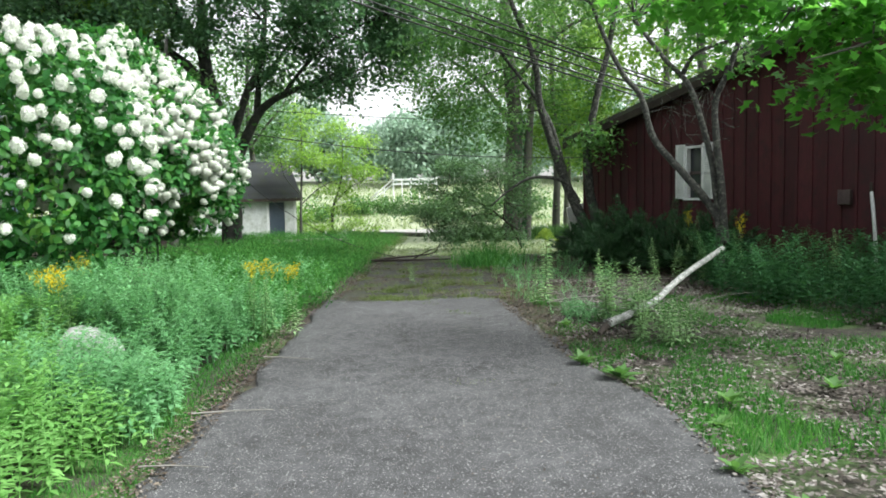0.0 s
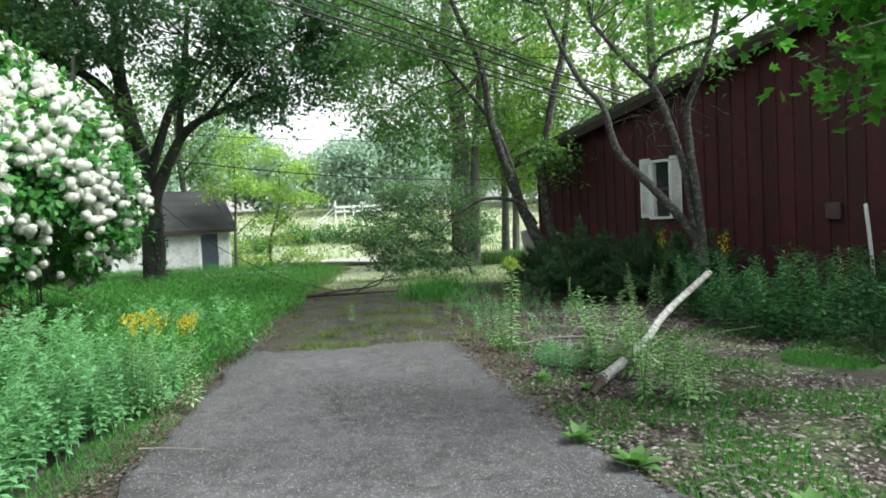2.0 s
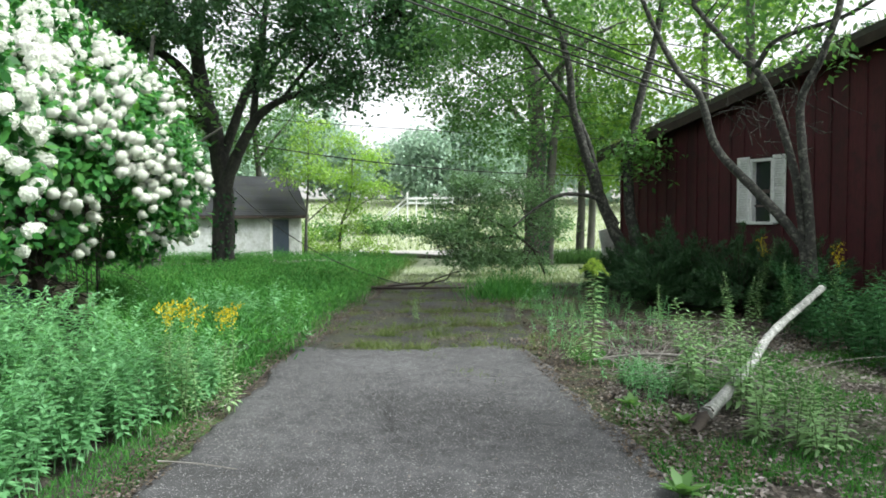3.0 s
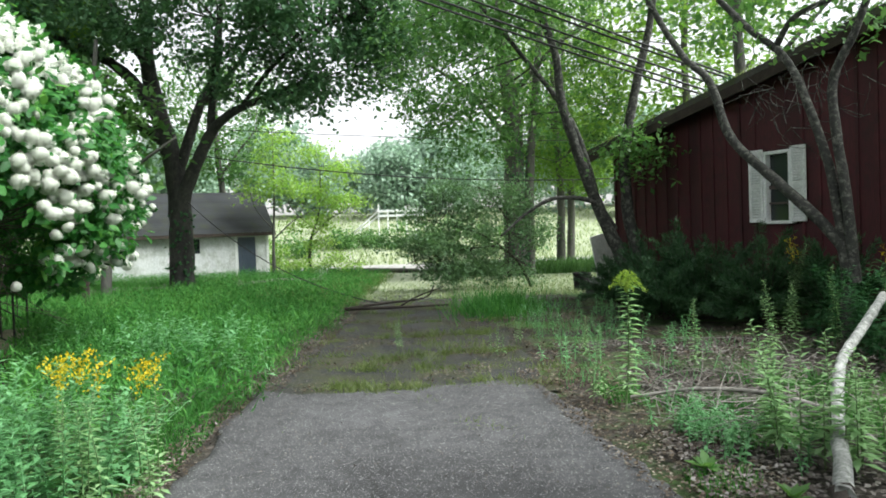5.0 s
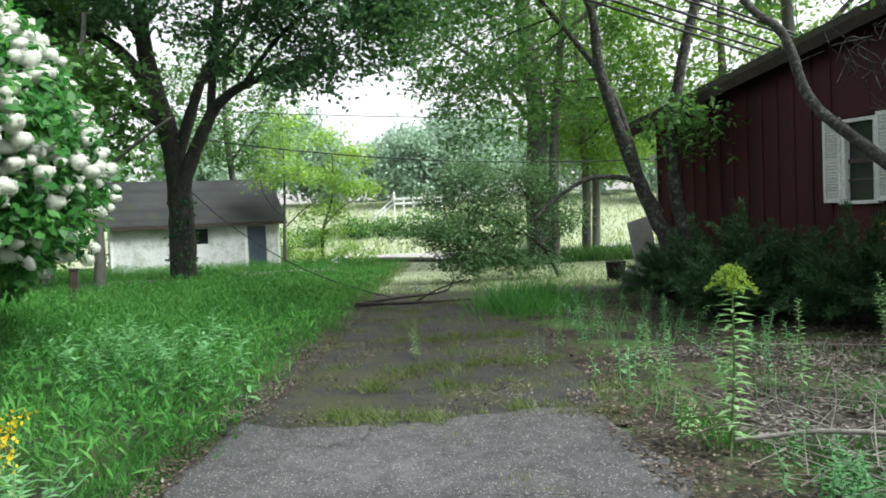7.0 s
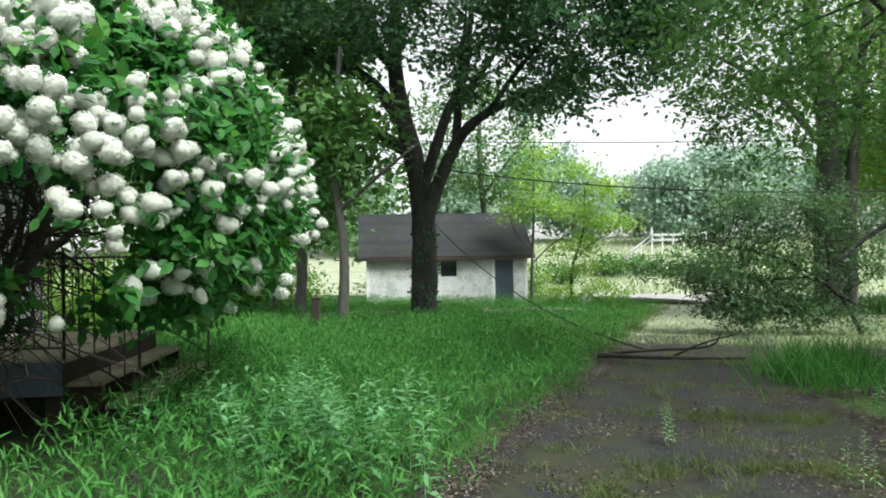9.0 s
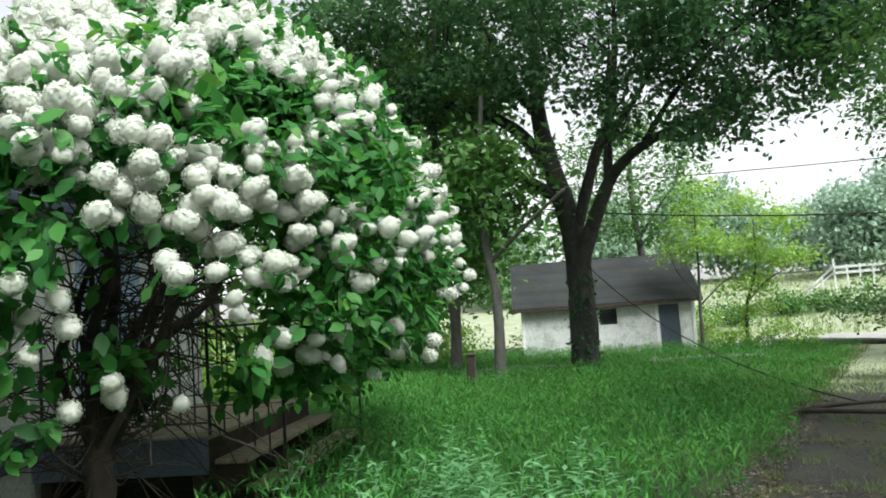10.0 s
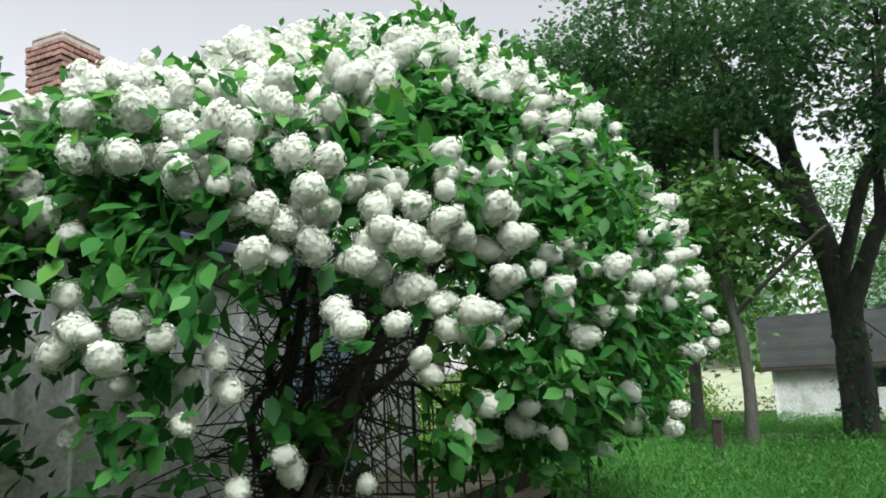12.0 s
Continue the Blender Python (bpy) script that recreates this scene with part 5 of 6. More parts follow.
    # leaf sprays: whorls below the heads and on shoots through the outer crown
    shoots = np.vstack([hyd_place(unit(5000, r), r.uniform(0.78, 1.04, 5000)), H2 + unit(600, r) * R2 * r.uniform(0.6, 1.03, (600, 1))])
    lobe = (((shoots - H2) / R2) ** 2).sum(1) < 1.1
    low = np.array([noise.noise(Vector(p) * 1.6 + Vector((0, 4, 0))) for p in shoots])
    skirt = np.where(np.abs((shoots - o) @ UY + 0.1) > 0.6, np.where((shoots - o) @ UY < -0.7, 0.85, 1.05), 1.3)
    shoots = shoots[lobe | (shoots[:, 2] > skirt + 0.9 * np.clip(-low * 2.5, -0.15, 1))]
    shoots = shoots[clear_of_house(shoots)]
    thin = ((shoots - o) @ UY < -0.4) & (shoots[:, 2] < 2.0) & ((shoots - H2) @ UY > 0.6)
    shoots = shoots[~thin | (r.random(len(shoots)) < 0.5)]
    sa = (shoots[:, :2] - np.array(HOUSE)) @ np.array((AX, AY))
    shoots = shoots[~(sa < -0.3) | (r.random(len(shoots)) < np.where(shoots[:, 2] < 2.4, 0.04, 0.2) + 1.0 * ((shoots - H2) @ UY < 1.0))]
    ctr = np.vstack([placed - 0.06 * (placed - HC), shoots])
    ctr = ctr[np.array([noise.noise(Vector(p) * 1.1) > -0.34 for p in ctr])]
    hb, ha = (ctr[:, :2] - np.array(HOUSE)) @ np.array((-AY, AX)), (ctr[:, :2] - np.array(HOUSE)) @ np.array((AX, AY))
    gap = (np.abs(hb + 2.2) < 0.6) & (np.abs(ctr[:, 2] - 1.75) < 0.42) & (ha > 0.0)
    ctr = ctr[~gap | (r.random(len(ctr)) < 0.2)]
    far_side = np.abs((ctr - o) @ UY + 0.1) > 0.6
    ctr = ctr[far_side | (ctr[:, 2] > 1.2) & ((ctr[:, 2] > 1.5) | (r.random(len(ctr)) < 0.6))]
    m = 11
    base_p = np.repeat(ctr, m, 0) + r.normal(0, 0.06, (len(ctr) * m, 3))
    out = base_p - HC
    out /= np.linalg.norm(out, axis=1)[:, None]
    along = unit(len(base_p), r) + out * 0.6 + np.array((0, 0, -0.2))
    up = out * 0.7 + np.array((0, 0, 0.8)) + 0.45 * unit(len(base_p), r)
    L = r.uniform(0.07, 0.145, len(base_p))
    part("foliage", mesh_np("foliage", *leaves(base_p - o, along, up, L, L * 0.62, OVAL)), L_HYD, h)
    twigs = []
    for q in ctr[::4]:
        q = q - o
        a = nodes[np.argmin(((nodes - q) ** 2).sum(1))]
        if np.linalg.norm(q - a) < 0.8:
            twigs.append(tube_arrays(spline([a, (a + q) / 2 + r.normal(0, 0.1, 3), q], 3), 0.008, 0.004, 5))
    inner = nodes[nodes[:, 2] < 2.2]
    for i in range(420):
        a = inner[r.integers(len(inner))]
        b = a + r.normal(0, 0.26, 3)
        c = b + (b - a) * 0.6 + r.normal(0, 0.16, 3)
        twigs.append(tube_arrays(spline([a, b, c], 4), 0.006, 0.0025, 4))
    part("twigs", mesh_np("twigs", *merge(twigs), True), M_TWIG, h)
    return h


hydrangea()


# ---- grasses and weeds ----
def blades(n, where, height, width, seed, lean=0.35):
    """Grass blades at places given by where(rng, n)."""
    r = np.random.default_rng(seed)
    p = where(r, n)
    n = len(p)
    P = np.column_stack([p, gz(p[:, 0], p[:, 1]) - 0.04])
    H = np.broadcast_to(height(p, r) if callable(height) else height, n) * r.uniform(0.55, 1.2, n)
    along = r.normal(0, lean, (n, 3)) * np.array((1, 1, 0)) + np.array((0, 0, 1))
    return leaves(P, along, unit(n, r) * np.array((1, 1, 0.1)), H, width * r.uniform(0.7, 1.3, n), BLADE)


def in_lawn(r, n):
    p = np.column_stack([r.uniform(-16, -1.6, n), r.uniform(8.8, 36, n)])
    edge = -1.74 - 0.012 * (p[:, 1] - 9) + 0.12 * np.sin(p[:, 1] * 1.3) + 0.09 * np.sin(p[:, 1] * 3.7 + 1) + 0.05 * np.sin(p[:, 1] * 11) - 0.35 * r.random(n) ** 2
    a, b = (p[:, 0] - HOUSE[0]) * AX + (p[:, 1] - HOUSE[1]) * AY, -(p[:, 0] - HOUSE[0]) * AY + (p[:, 1] - HOUSE[1]) * AX
    keep = (p[:, 0] < edge) & ~((a < 0.6) & (b < 3.4)) & (r.random(n) < np.clip(16 / p[:, 1], 0.3, 1.2))
    return p[keep]


tagged(part("long_grass", mesh_np("long_grass", *blades(70000, in_lawn, lambda p, r: 0.22 + 0.2 * np.array([noise.noise((x * 0.9, y * 0.9, 1)) + 0.9 * noise.noise((x * 2.6, y * 2.6, 4)) for x, y in p]) + 0.05 * np.clip(-1.8 - p[:, 0], 0, 2.5), 0.0075, 61, 0.75)), L_GRASS), "long bright green grass between drive and house", "grass", kind="stuff")


def leaf_grass(n, seed):
    """Loose leafy grass: small blades at all heights, pointing every way."""
    r = np.random.default_rng(seed)
    p = in_lawn(r, n)
    n = len(p)
    hh = 0.3 + 0.22 * np.array([noise.noise((x * 0.9, y * 0.9, 1)) + 0.9 * noise.noise((x * 2.6, y * 2.6, 4)) for x, y in p]) + 0.06 * np.clip(-1.8 - p[:, 0], 0, 2.5)
    z = gz(p[:, 0], p[:, 1]) + np.clip(hh, 0.08, 1) * r.random(n) ** 0.6
    along = r.normal(0, 1, (n, 3)) * np.array((1, 1, 0.6)) + np.array((0, 0, 0.7))
    L = r.uniform(0.05, 0.14, n)
    return leaves(np.column_stack([p, z]), along, np.array((0, 0, 1.0)) + 0.5 * unit(n, r), L, L * 0.15)


tagged(part("leafy_grass", mesh_np("leafy_grass", *leaf_grass(330000, 69)), L_GRASS), "loose leafy grass spreading over the lawn", "grass", kind="stuff")


def stem_leaves(P, H, r, leaf, per_m, droop=0.25, slim=0.28, bend=0.1, taper=0.75):
    """Leafy upright stems at points P of heights H: arrays of the leaves and of the stalks."""
    bases, alongs, ups, sizes, stalks = [], [], [], [], []
    for p, h in zip(P, H):
        lean = r.normal(0, bend, 2)
        n = max(6, int(h * per_m))
        s = np.linspace(0.12, 1.0, n)
        a = np.arange(n) * 2.4 + r.uniform(0, 6)
        q = p + np.column_stack([lean[0] * s * s * h, lean[1] * s * s * h, s * h])
        bases.append(q)
        alongs.append(np.column_stack([np.cos(a), np.sin(a), 0.55 * s - droop + r.normal(0, 0.15, n)]))
        ups.append(np.tile((0, 0, 1.0), (n, 1)))
        sizes.append(leaf * (1.15 - taper * s) * r.uniform(0.7, 1.25, n))
        stalks.append(tube_arrays([p + np.array((0, 0, -0.05)), p + np.array((lean[0] * 0.25 * h, lean[1] * 0.25 * h, 0.5 * h)), q[-1]], 0.005, 0.002, 4))
    L = np.concatenate(sizes)
    return leaves(np.vstack(bases), np.vstack(alongs), np.vstack(ups), L, L * slim), merge(stalks)


def weed_patch(name, P, H, seed, leaf, per_m, mat, label, slim=0.36):
    r = np.random.default_rng(seed)
    lv, st = stem_leaves(P, H, r, leaf, per_m, slim=slim, bend=0.3, taper=0.5, droop=0.3)
    V, F = merge([lv, st])
    return tagged(part(name, mesh_np(name, V, F), mat), label, "weeds", kind="stuff")


r = np.random.default_rng(71)
n = 4200
p = np.column_stack([r.uniform(-6.5, -1.7, n), r.uniform(0.5, 10.0, n)])
p = p[(p[:, 0] < -1.95 - 0.02 * p[:, 1] + 0.15 * np.sin(p[:, 1] * 1.7)) & (p[:, 1] < 8.6 + 0.4 * np.sin(p[:, 0] * 3)) & ~((p[:, 0] < -2.75) & (p[:, 1] > 7.9))]
p = p[np.minimum(p[:, 0] + 6.4, p[:, 1] - 0.6) + 1.3 * np.array([noise.noise((x * 0.6, y * 0.6, 21)) for x, y in p]) - 0.3 > 0]
h = 0.34 + 0.5 * np.clip((-1.95 - p[:, 0]) / 0.9, 0, 1) + 0.1 * np.clip((p[:, 1] - 5) / 3, 0, 1) + 0.12 * np.array([noise.noise((x * 0.8, y * 0.8, 9)) for x, y in p])
near = p[:, 1] < 4.4
near |= (p[:, 0] < -2.6 - 0.1 * p[:, 1]) & (p[:, 1] < 6.4)
low = np.hypot(p[:, 0] + 2.85, p[:, 1] - 5.4) < 0.75
h = np.where(low, h * 0.66, h)
keep = np.hypot(p[:, 0] + 3.05, p[:, 1] - 6.0) > 0.33
p, h, near = p[keep], h[keep], near[keep]
weed_patch("weeds", np.column_stack([p[~near], gz(*p[~near].T)]), h[~near], 72, 0.088, 82, L_WEED, "dense grey-green leafy weeds along the drive")
weed_patch("weeds", np.column_stack([p[near], gz(*p[near].T)]), h[near] * 0.8, 73, 0.088, 82, L_WEEDPALE, "bright yellow-green leafy weeds along the drive")
q = np.column_stack([r.normal(-2.9, 0.5, 60), r.normal(11.9, 0.55, 60)])
weed_patch("weeds", np.column_stack([q, gz(*q.T)]), r.uniform(0.4, 0.62, 60), 74, 0.13, 48, L_WEED, "clump of taller weeds in the grass")

# low green weeds before the dead branch
q = np.column_stack([r.normal(1.62, 0.16, 60), r.normal(8.6, 0.3, 60)])
q = q[q[:, 0] > 1.25]
weed_patch("low_weeds", np.column_stack([q, gz(*q.T)]), r.uniform(0.08, 0.26, len(q)), 76, 0.055, 90, L_WEED, "low yellow-green weeds beside the drive")
q = np.column_stack([r.uniform(0.95, 2.9, 130), r.uniform(10.6, 18.5, 130)])
q = q[np.array([noise.noise((x * 0.9, y * 0.9, 12)) > 0.0 for x, y in q])]
weed_patch("low_weeds", np.column_stack([q, gz(*q.T)]), r.uniform(0.12, 0.42, len(q)), 77, 0.075, 80, L_WEED, "scattered green weeds beside the old drive")

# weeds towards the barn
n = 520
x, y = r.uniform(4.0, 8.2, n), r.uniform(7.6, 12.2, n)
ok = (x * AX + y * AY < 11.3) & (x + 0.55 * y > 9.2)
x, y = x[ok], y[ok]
# The dark leaf colour here carries the shade of the trees above.
weed_patch("weeds", np.column_stack([x, y, gz(x, y)]), r.uniform(0.25, 0.95, len(x)), 75, 0.13, 52, L_IVY_SHADEWEED, "rank weeds growing towards the barn, tree shade put into their dark green")


def strip(x0f, x1f, y0, y1):
    return lambda r, n: (lambda y: np.column_stack([x0f(y) + (x1f(y) - x0f(y)) * r.random(n), y]))(r.uniform(y0, y1, n))


def patchy(x0, x1, y0, y1, freq, level, seed):
    def f(r, n):
        p = np.column_stack([r.uniform(x0, x1, n), r.uniform(y0, y1, n)])
        p = p[(p[:, 1] > 6.2) | (p[:, 0] > np.clip(1.56 - 0.24 * (p[:, 1] - 5), 1.27, 1.56))]
        return p[np.array([noise.noise((x * freq, y * freq, seed)) > level for x, y in p])]
    return f


tagged(part("short_grass", mesh_np("short_grass", *blades(16000, strip(lambda y: -2.15 - 0.02 * y, lambda y: -1.58 - 0.03 * y, 0, 11), 0.05, 0.008, 62)), L_GRASS), "short mossy grass along the drive's edge", "grass", kind="stuff")
tagged(part("short_grass", mesh_np("short_grass", *blades(80000, patchy(1.2, 6.5, 1.5, 10.5, 1.25, 0.0, 2.0), 0.1, 0.008, 63)), L_GRASS), "patchy short grass and moss in the yard", "grass", kind="stuff")
tagged(part("tufts", mesh_np("tufts", *blades(26000, patchy(-1.8, 1.2, 10.8, 24, 1.7, 0.27, 4.0), 0.1, 0.008, 64)), L_DRYGRASS), "yellowish grass tufts in the cracks of the old drive", "grass", kind="stuff")
cracks = ((-1.9, 0.95, 10.68, 6500), (-1.8, 0.85, 12.6, 6000), (-1.8, 0.8, 14.4, 4600), (-1.7, 0.8, 16.6, 3600), (-1.8, 0.3, 11.5, 900), (-1.5, 0.8, 13.5, 900), (-0.9, -0.75, 10.0, 150), (0.0, 0.42, 9.12, 260), (-1.5, 0.6, 11.6, 900), (-1.3, -1.05, 9.0, 90))
pieces = []
for k, (a, b, y, c) in enumerate(cracks):
    def along_crack(r, n, a=a, b=b, y=y):
        x = r.uniform(a, b, n)
        q = np.column_stack([x, y + 0.1 * r.standard_normal(n) + 0.16 * np.sin(x * 2.3 + y) + 0.5 * np.array([noise.noise((px * 1.3, y, 8.0)) for px in x])])
        return q[np.array([noise.noise((px * 2.2, py * 2.2, 3.0)) > 0.16 for px, py in q])]
    pieces.append(blades(int(c * 0.7), along_crack, 0.075, 0.008, 80 + k, 0.75))
r = np.random.default_rng(83)
for k in range(44):
    row = (10.68, 10.75, 12.6, 12.7, 14.4, 11.7)[k % 6]
    cx = r.uniform(-1.8, 0.8)
    cy = row + r.normal(0, 0.09) + 0.12 * math.sin(cx * 2.3)
    w = r.uniform(0.03, 0.1)
    pieces.append(blades(int(900 * w), lambda q, n, cx=cx, cy=cy, w=w: np.column_stack([q.normal(cx, w, n), q.normal(cy, w * 0.7, n)]), r.uniform(0.08, 0.17), 0.009, 300 + k, 0.7))
pieces.append(blades(130, lambda r, n: np.column_stack([r.normal(0.12, 0.12, n), r.normal(5.75, 0.05, n)]), 0.06, 0.007, 95, 0.8))
tagged(part("crack_grass", mesh_np("crack_grass", *merge(pieces)), L_DRYGRASS), "thin yellow-green grass growing in the asphalt cracks", "grass", kind="stuff")
tagged(part("lawn", mesh_np("lawn", *blades(32000, lambda r, n: np.column_stack([r.uniform(-5, 10, n), r.uniform(21.5, 40, n)]), lambda p, r: np.clip(0.17 - 0.008 * (p[:, 1] - 21.5) - 0.03 * (p[:, 0] < 0.5), 0.03, 1), 0.03, 65, 0.7)), L_LAWN), "pale grass beyond the old drive, sunlight put into its colour", "grass", kind="stuff")
tagged(part("lawn", mesh_np("lawn", *blades(14000, lambda r, n: np.column_stack([r.uniform(-22, 22, n), r.uniform(51, 84, n)]), 0.35, 0.09, 66)), L_LAWN), "pale grass on the rise beyond the road, sunlight put into its colour", "grass", kind="stuff")
def far_lawn(r, n):
    p = np.column_stack([r.uniform(-13, -1.9, n), r.uniform(19, 35, n)])
    return p[np.array([noise.noise((x * 0.5, y * 0.5, 31)) > -0.05 for x, y in p])]


tagged(part("seed_grass", mesh_np("seed_grass", *blades(16000, far_lawn, 0.46, 0.014, 70, 0.5)), L_DRYGRASS), "tall yellowish seed grass in the lawn before the shed", "grass", kind="stuff")
tagged(part("undergrowth", mesh_np("undergrowth", *blades(9000, lambda r, n: np.column_stack([r.uniform(0.5, 8, n), r.uniform(32.5, 37, n)]), 0.6, 0.03, 67)), L_MID), "tall green undergrowth among the trees", "grass", kind="stuff")
tagged(part("tufts", mesh_np("tufts", *blades(900, lambda r, n: np.column_stack([r.normal(0.95, 0.4, n), r.normal(17.4, 0.7, n)]), 0.55, 0.014, 60, 0.4)), L_GRASS), "tall green grass tufts where the drive narrows", "grass", kind="stuff")
tagged(part("sprigs", mesh_np("sprigs", *blades(1500, patchy(0.9, 3.4, 10.3, 20, 0.8, 0.16, 6.0), 0.2, 0.01, 68)), L_WEED), "sparse green sprigs beside the old drive", "grass", kind="stuff")


def litter(n, where, size, mat, label, seed):
    r = np.random.default_rng(seed)
    p = where(r, n)
    n = len(p)
    P = np.column_stack([p, gz(p[:, 0], p[:, 1]) + r.uniform(0.0, 0.02, n)])
    V, F = leaves(P, r.normal(0, 1, (n, 3)) * np.array((1, 1, 0.2)), np.array((0, 0, 1.0)) + 0.35 * unit(n, r), size * r.uniform(0.6, 1.3, n), size * r.uniform(0.4, 0.7, n))
    tagged(part("leaf_litter", mesh_np("leaf_litter", V, F), mat), label, "leaf litter", kind="stuff")


litter(46000, patchy(1.25, 6.5, 2, 13, 0.55, -0.22, 8.0), 0.046, L_LITTER, "greyish dead leaves and chips strewn over the yard", 91)
litter(16000, patchy(0.9, 4.6, 10.3, 20, 0.7, -0.05, 9.0), 0.042, L_RUST, "brown dead leaves beside the old drive", 97)
litter(12000, patchy(-1.85, 1.0, 10.5, 21, 2.1, -0.1, 13.0), 0.017, L_LITTER, "fine pale leaf crumbs on the old drive", 87)
litter(14000, patchy(-1.85, 1.0, 10.5, 21, 1.3, 0.06, 9.0), 0.032, L_RUST, "brown dead leaves on the old drive", 92)
litter(3600, strip(lambda y: -1.74 - 0.03 * y, lambda y: -1.42 - 0.035 * y, 0.5, 11), 0.03, L_RUST, "rusty dead leaves along the edge of the drive", 93)
litter(1500, strip(lambda y: np.clip(1.5 - 0.24 * (y - 5), 1.15, 1.5), lambda y: np.clip(1.75 - 0.2 * (y - 5), 1.6, 1.75), 1, 9), 0.045, L_LITTER, "dead leaves and crumbs along the drive's edge", 94)
litter(2600, strip(lambda y: -1.7 - 0.03 * y, lambda y: -1.46 - 0.035 * y, 0.5, 11), 0.025, L_LITTER, "pale leaf crumbs along the edge of the drive", 98)
litter(4200, strip(lambda y: -2.05 - 0.01 * y + 0.1, lambda y: -1.5 - 0.01 * y, 10.6, 21), 0.032, L_RUST, "brown dead leaves along the grass edge", 99)
litter(2200, strip(lambda y: -1.95 - 0.01 * y + 0.1, lambda y: -1.55 - 0.01 * y, 10.6, 20), 0.028, L_LITTER, "pale dead leaves along the grass edge", 89)
litter(4500, strip(lambda y: 1.5 - 0.035 * y - 0.08 * np.clip(y - 6, 0, 9) - 0.12, lambda y: 1.5 - 0.035 * y - 0.08 * np.clip(y - 6, 0, 9) + 0.65, 6.5, 11.2), 0.032, L_RUST, "brown dead leaves along the broken edge of the drive", 88)
litter(1500, lambda r, n: np.column_stack([r.uniform(-1.5, 1.1, n), r.uniform(0, 10.6, n)]), 0.022, L_LITTER, "small pale leaf scraps on the asphalt", 96)


# goldenrod plants, dock and single tall weeds
def tall_weed(at, h, seed, gold, label, leaf=0.11, k=3):
    r = np.random.default_rng(seed)
    z = g0(*at)
    t = thing("goldenrod" if gold else "tall_weed", pose(at[0], at[1], z), label, "plant")
    P = np.column_stack([r.normal(0, (0.06 if k < 6 else 0.1) if k > 1 else 0.0, (k, 2)), np.zeros(k)])
    H = h * r.uniform(0.85, 1.05, k)
    lv, st = stem_leaves(P, H * np.linspace(1, 0.75, k), r, leaf * 0.9, 78, 0.3, 0.3)
    part("foliage", mesh_np("foliage", *lv), L_PALELEAF, t)
    part("stems", mesh_np("stems", *st), M_STALK, t)
    if gold:
        pieces = []
        for p, hh in zip(P, H):
            for j in range(5):
                a = j * 1.26 + r.uniform(0, 1)
                s = p + np.array((0, 0, hh * (0.98 - 0.02 * j)))
                e = s + np.array((math.cos(a) * 0.075, math.sin(a) * 0.075, 0.09))
                f = np.linspace(0, 1, 14)[:, None]
                q = s + (e - s) * f + np.array((0, 0, 0.05)) * np.sin(f * 3.0) + r.normal(0, 0.012, (14, 3))
                pieces.append(leaves(q, unit(14, r) + np.array((0, 0, 0.6)), unit(14, r), 0.019, 0.012))
        part("flower_plume", mesh_np("flower_plume", *merge(pieces)), L_GOLD, t, "yellow flower plumes")
    return t


def budding_goldenrod(at, h, seed):
    """A single tall stem with tiers of narrow leaves and arching sprays of buds on top."""
    r = np.random.default_rng(seed)
    t = thing("goldenrod", pose(at[0], at[1], g0(*at), 0, 2, 0), "tall single goldenrod with a drooping yellow-green bud plume", "plant")
    n = 74
    s = np.linspace(0.1, 0.95, n)
    a = np.arange(n) * 2.4
    B = np.column_stack([0.02 * np.sin(s * 3), 0.02 * s, s * h])
    A = np.column_stack([np.cos(a), np.sin(a), 0.1 - 0.3 * r.random(n)])
    L = (0.15 - 0.05 * s) * r.uniform(0.75, 1.15, n)
    part("foliage", mesh_np("foliage", *leaves(B, A, np.tile((0, 0, 1.0), (n, 1)), L, L * 0.26)), L_PALELEAF, t)
    part("stem", tube("stem", spline([(0, 0, -0.04), (0.02, 0.01, h * 0.5), (0.005, 0.02, h * 1.02)], 5), 0.008, 0.004, 6), M_STALK, t)
    pieces, rods = [], []
    for j in range(16):
        a = j * 2.4
        z = h * (0.9 + 0.12 * j / 16)
        w = 0.14 * (1.1 - 0.65 * j / 16)
        out = np.array((math.cos(a), math.sin(a), 0))
        line = spline([(0, 0.02, z), tuple(out * w * 0.5 + np.array((0, 0.02, z + 0.055))), tuple(out * w + np.array((0, 0.02, z + 0.01)))], 6)
        rods.append(tube_arrays(line, 0.003, 0.0015, 4))
        q = np.repeat(np.array([tuple(p) for p in line]), 7, 0)
        pieces.append(leaves(q + r.normal(0, 0.007, q.shape), unit(len(q), r) + np.array((0, 0, 0.8)), unit(len(q), r), 0.015, 0.008))
    part("flower_plume", mesh_np("flower_plume", *merge(pieces)), L_BUD, t, "arching yellow-green bud sprays")
    part("stems", mesh_np("stems", *merge(rods)), M_STALK, t)


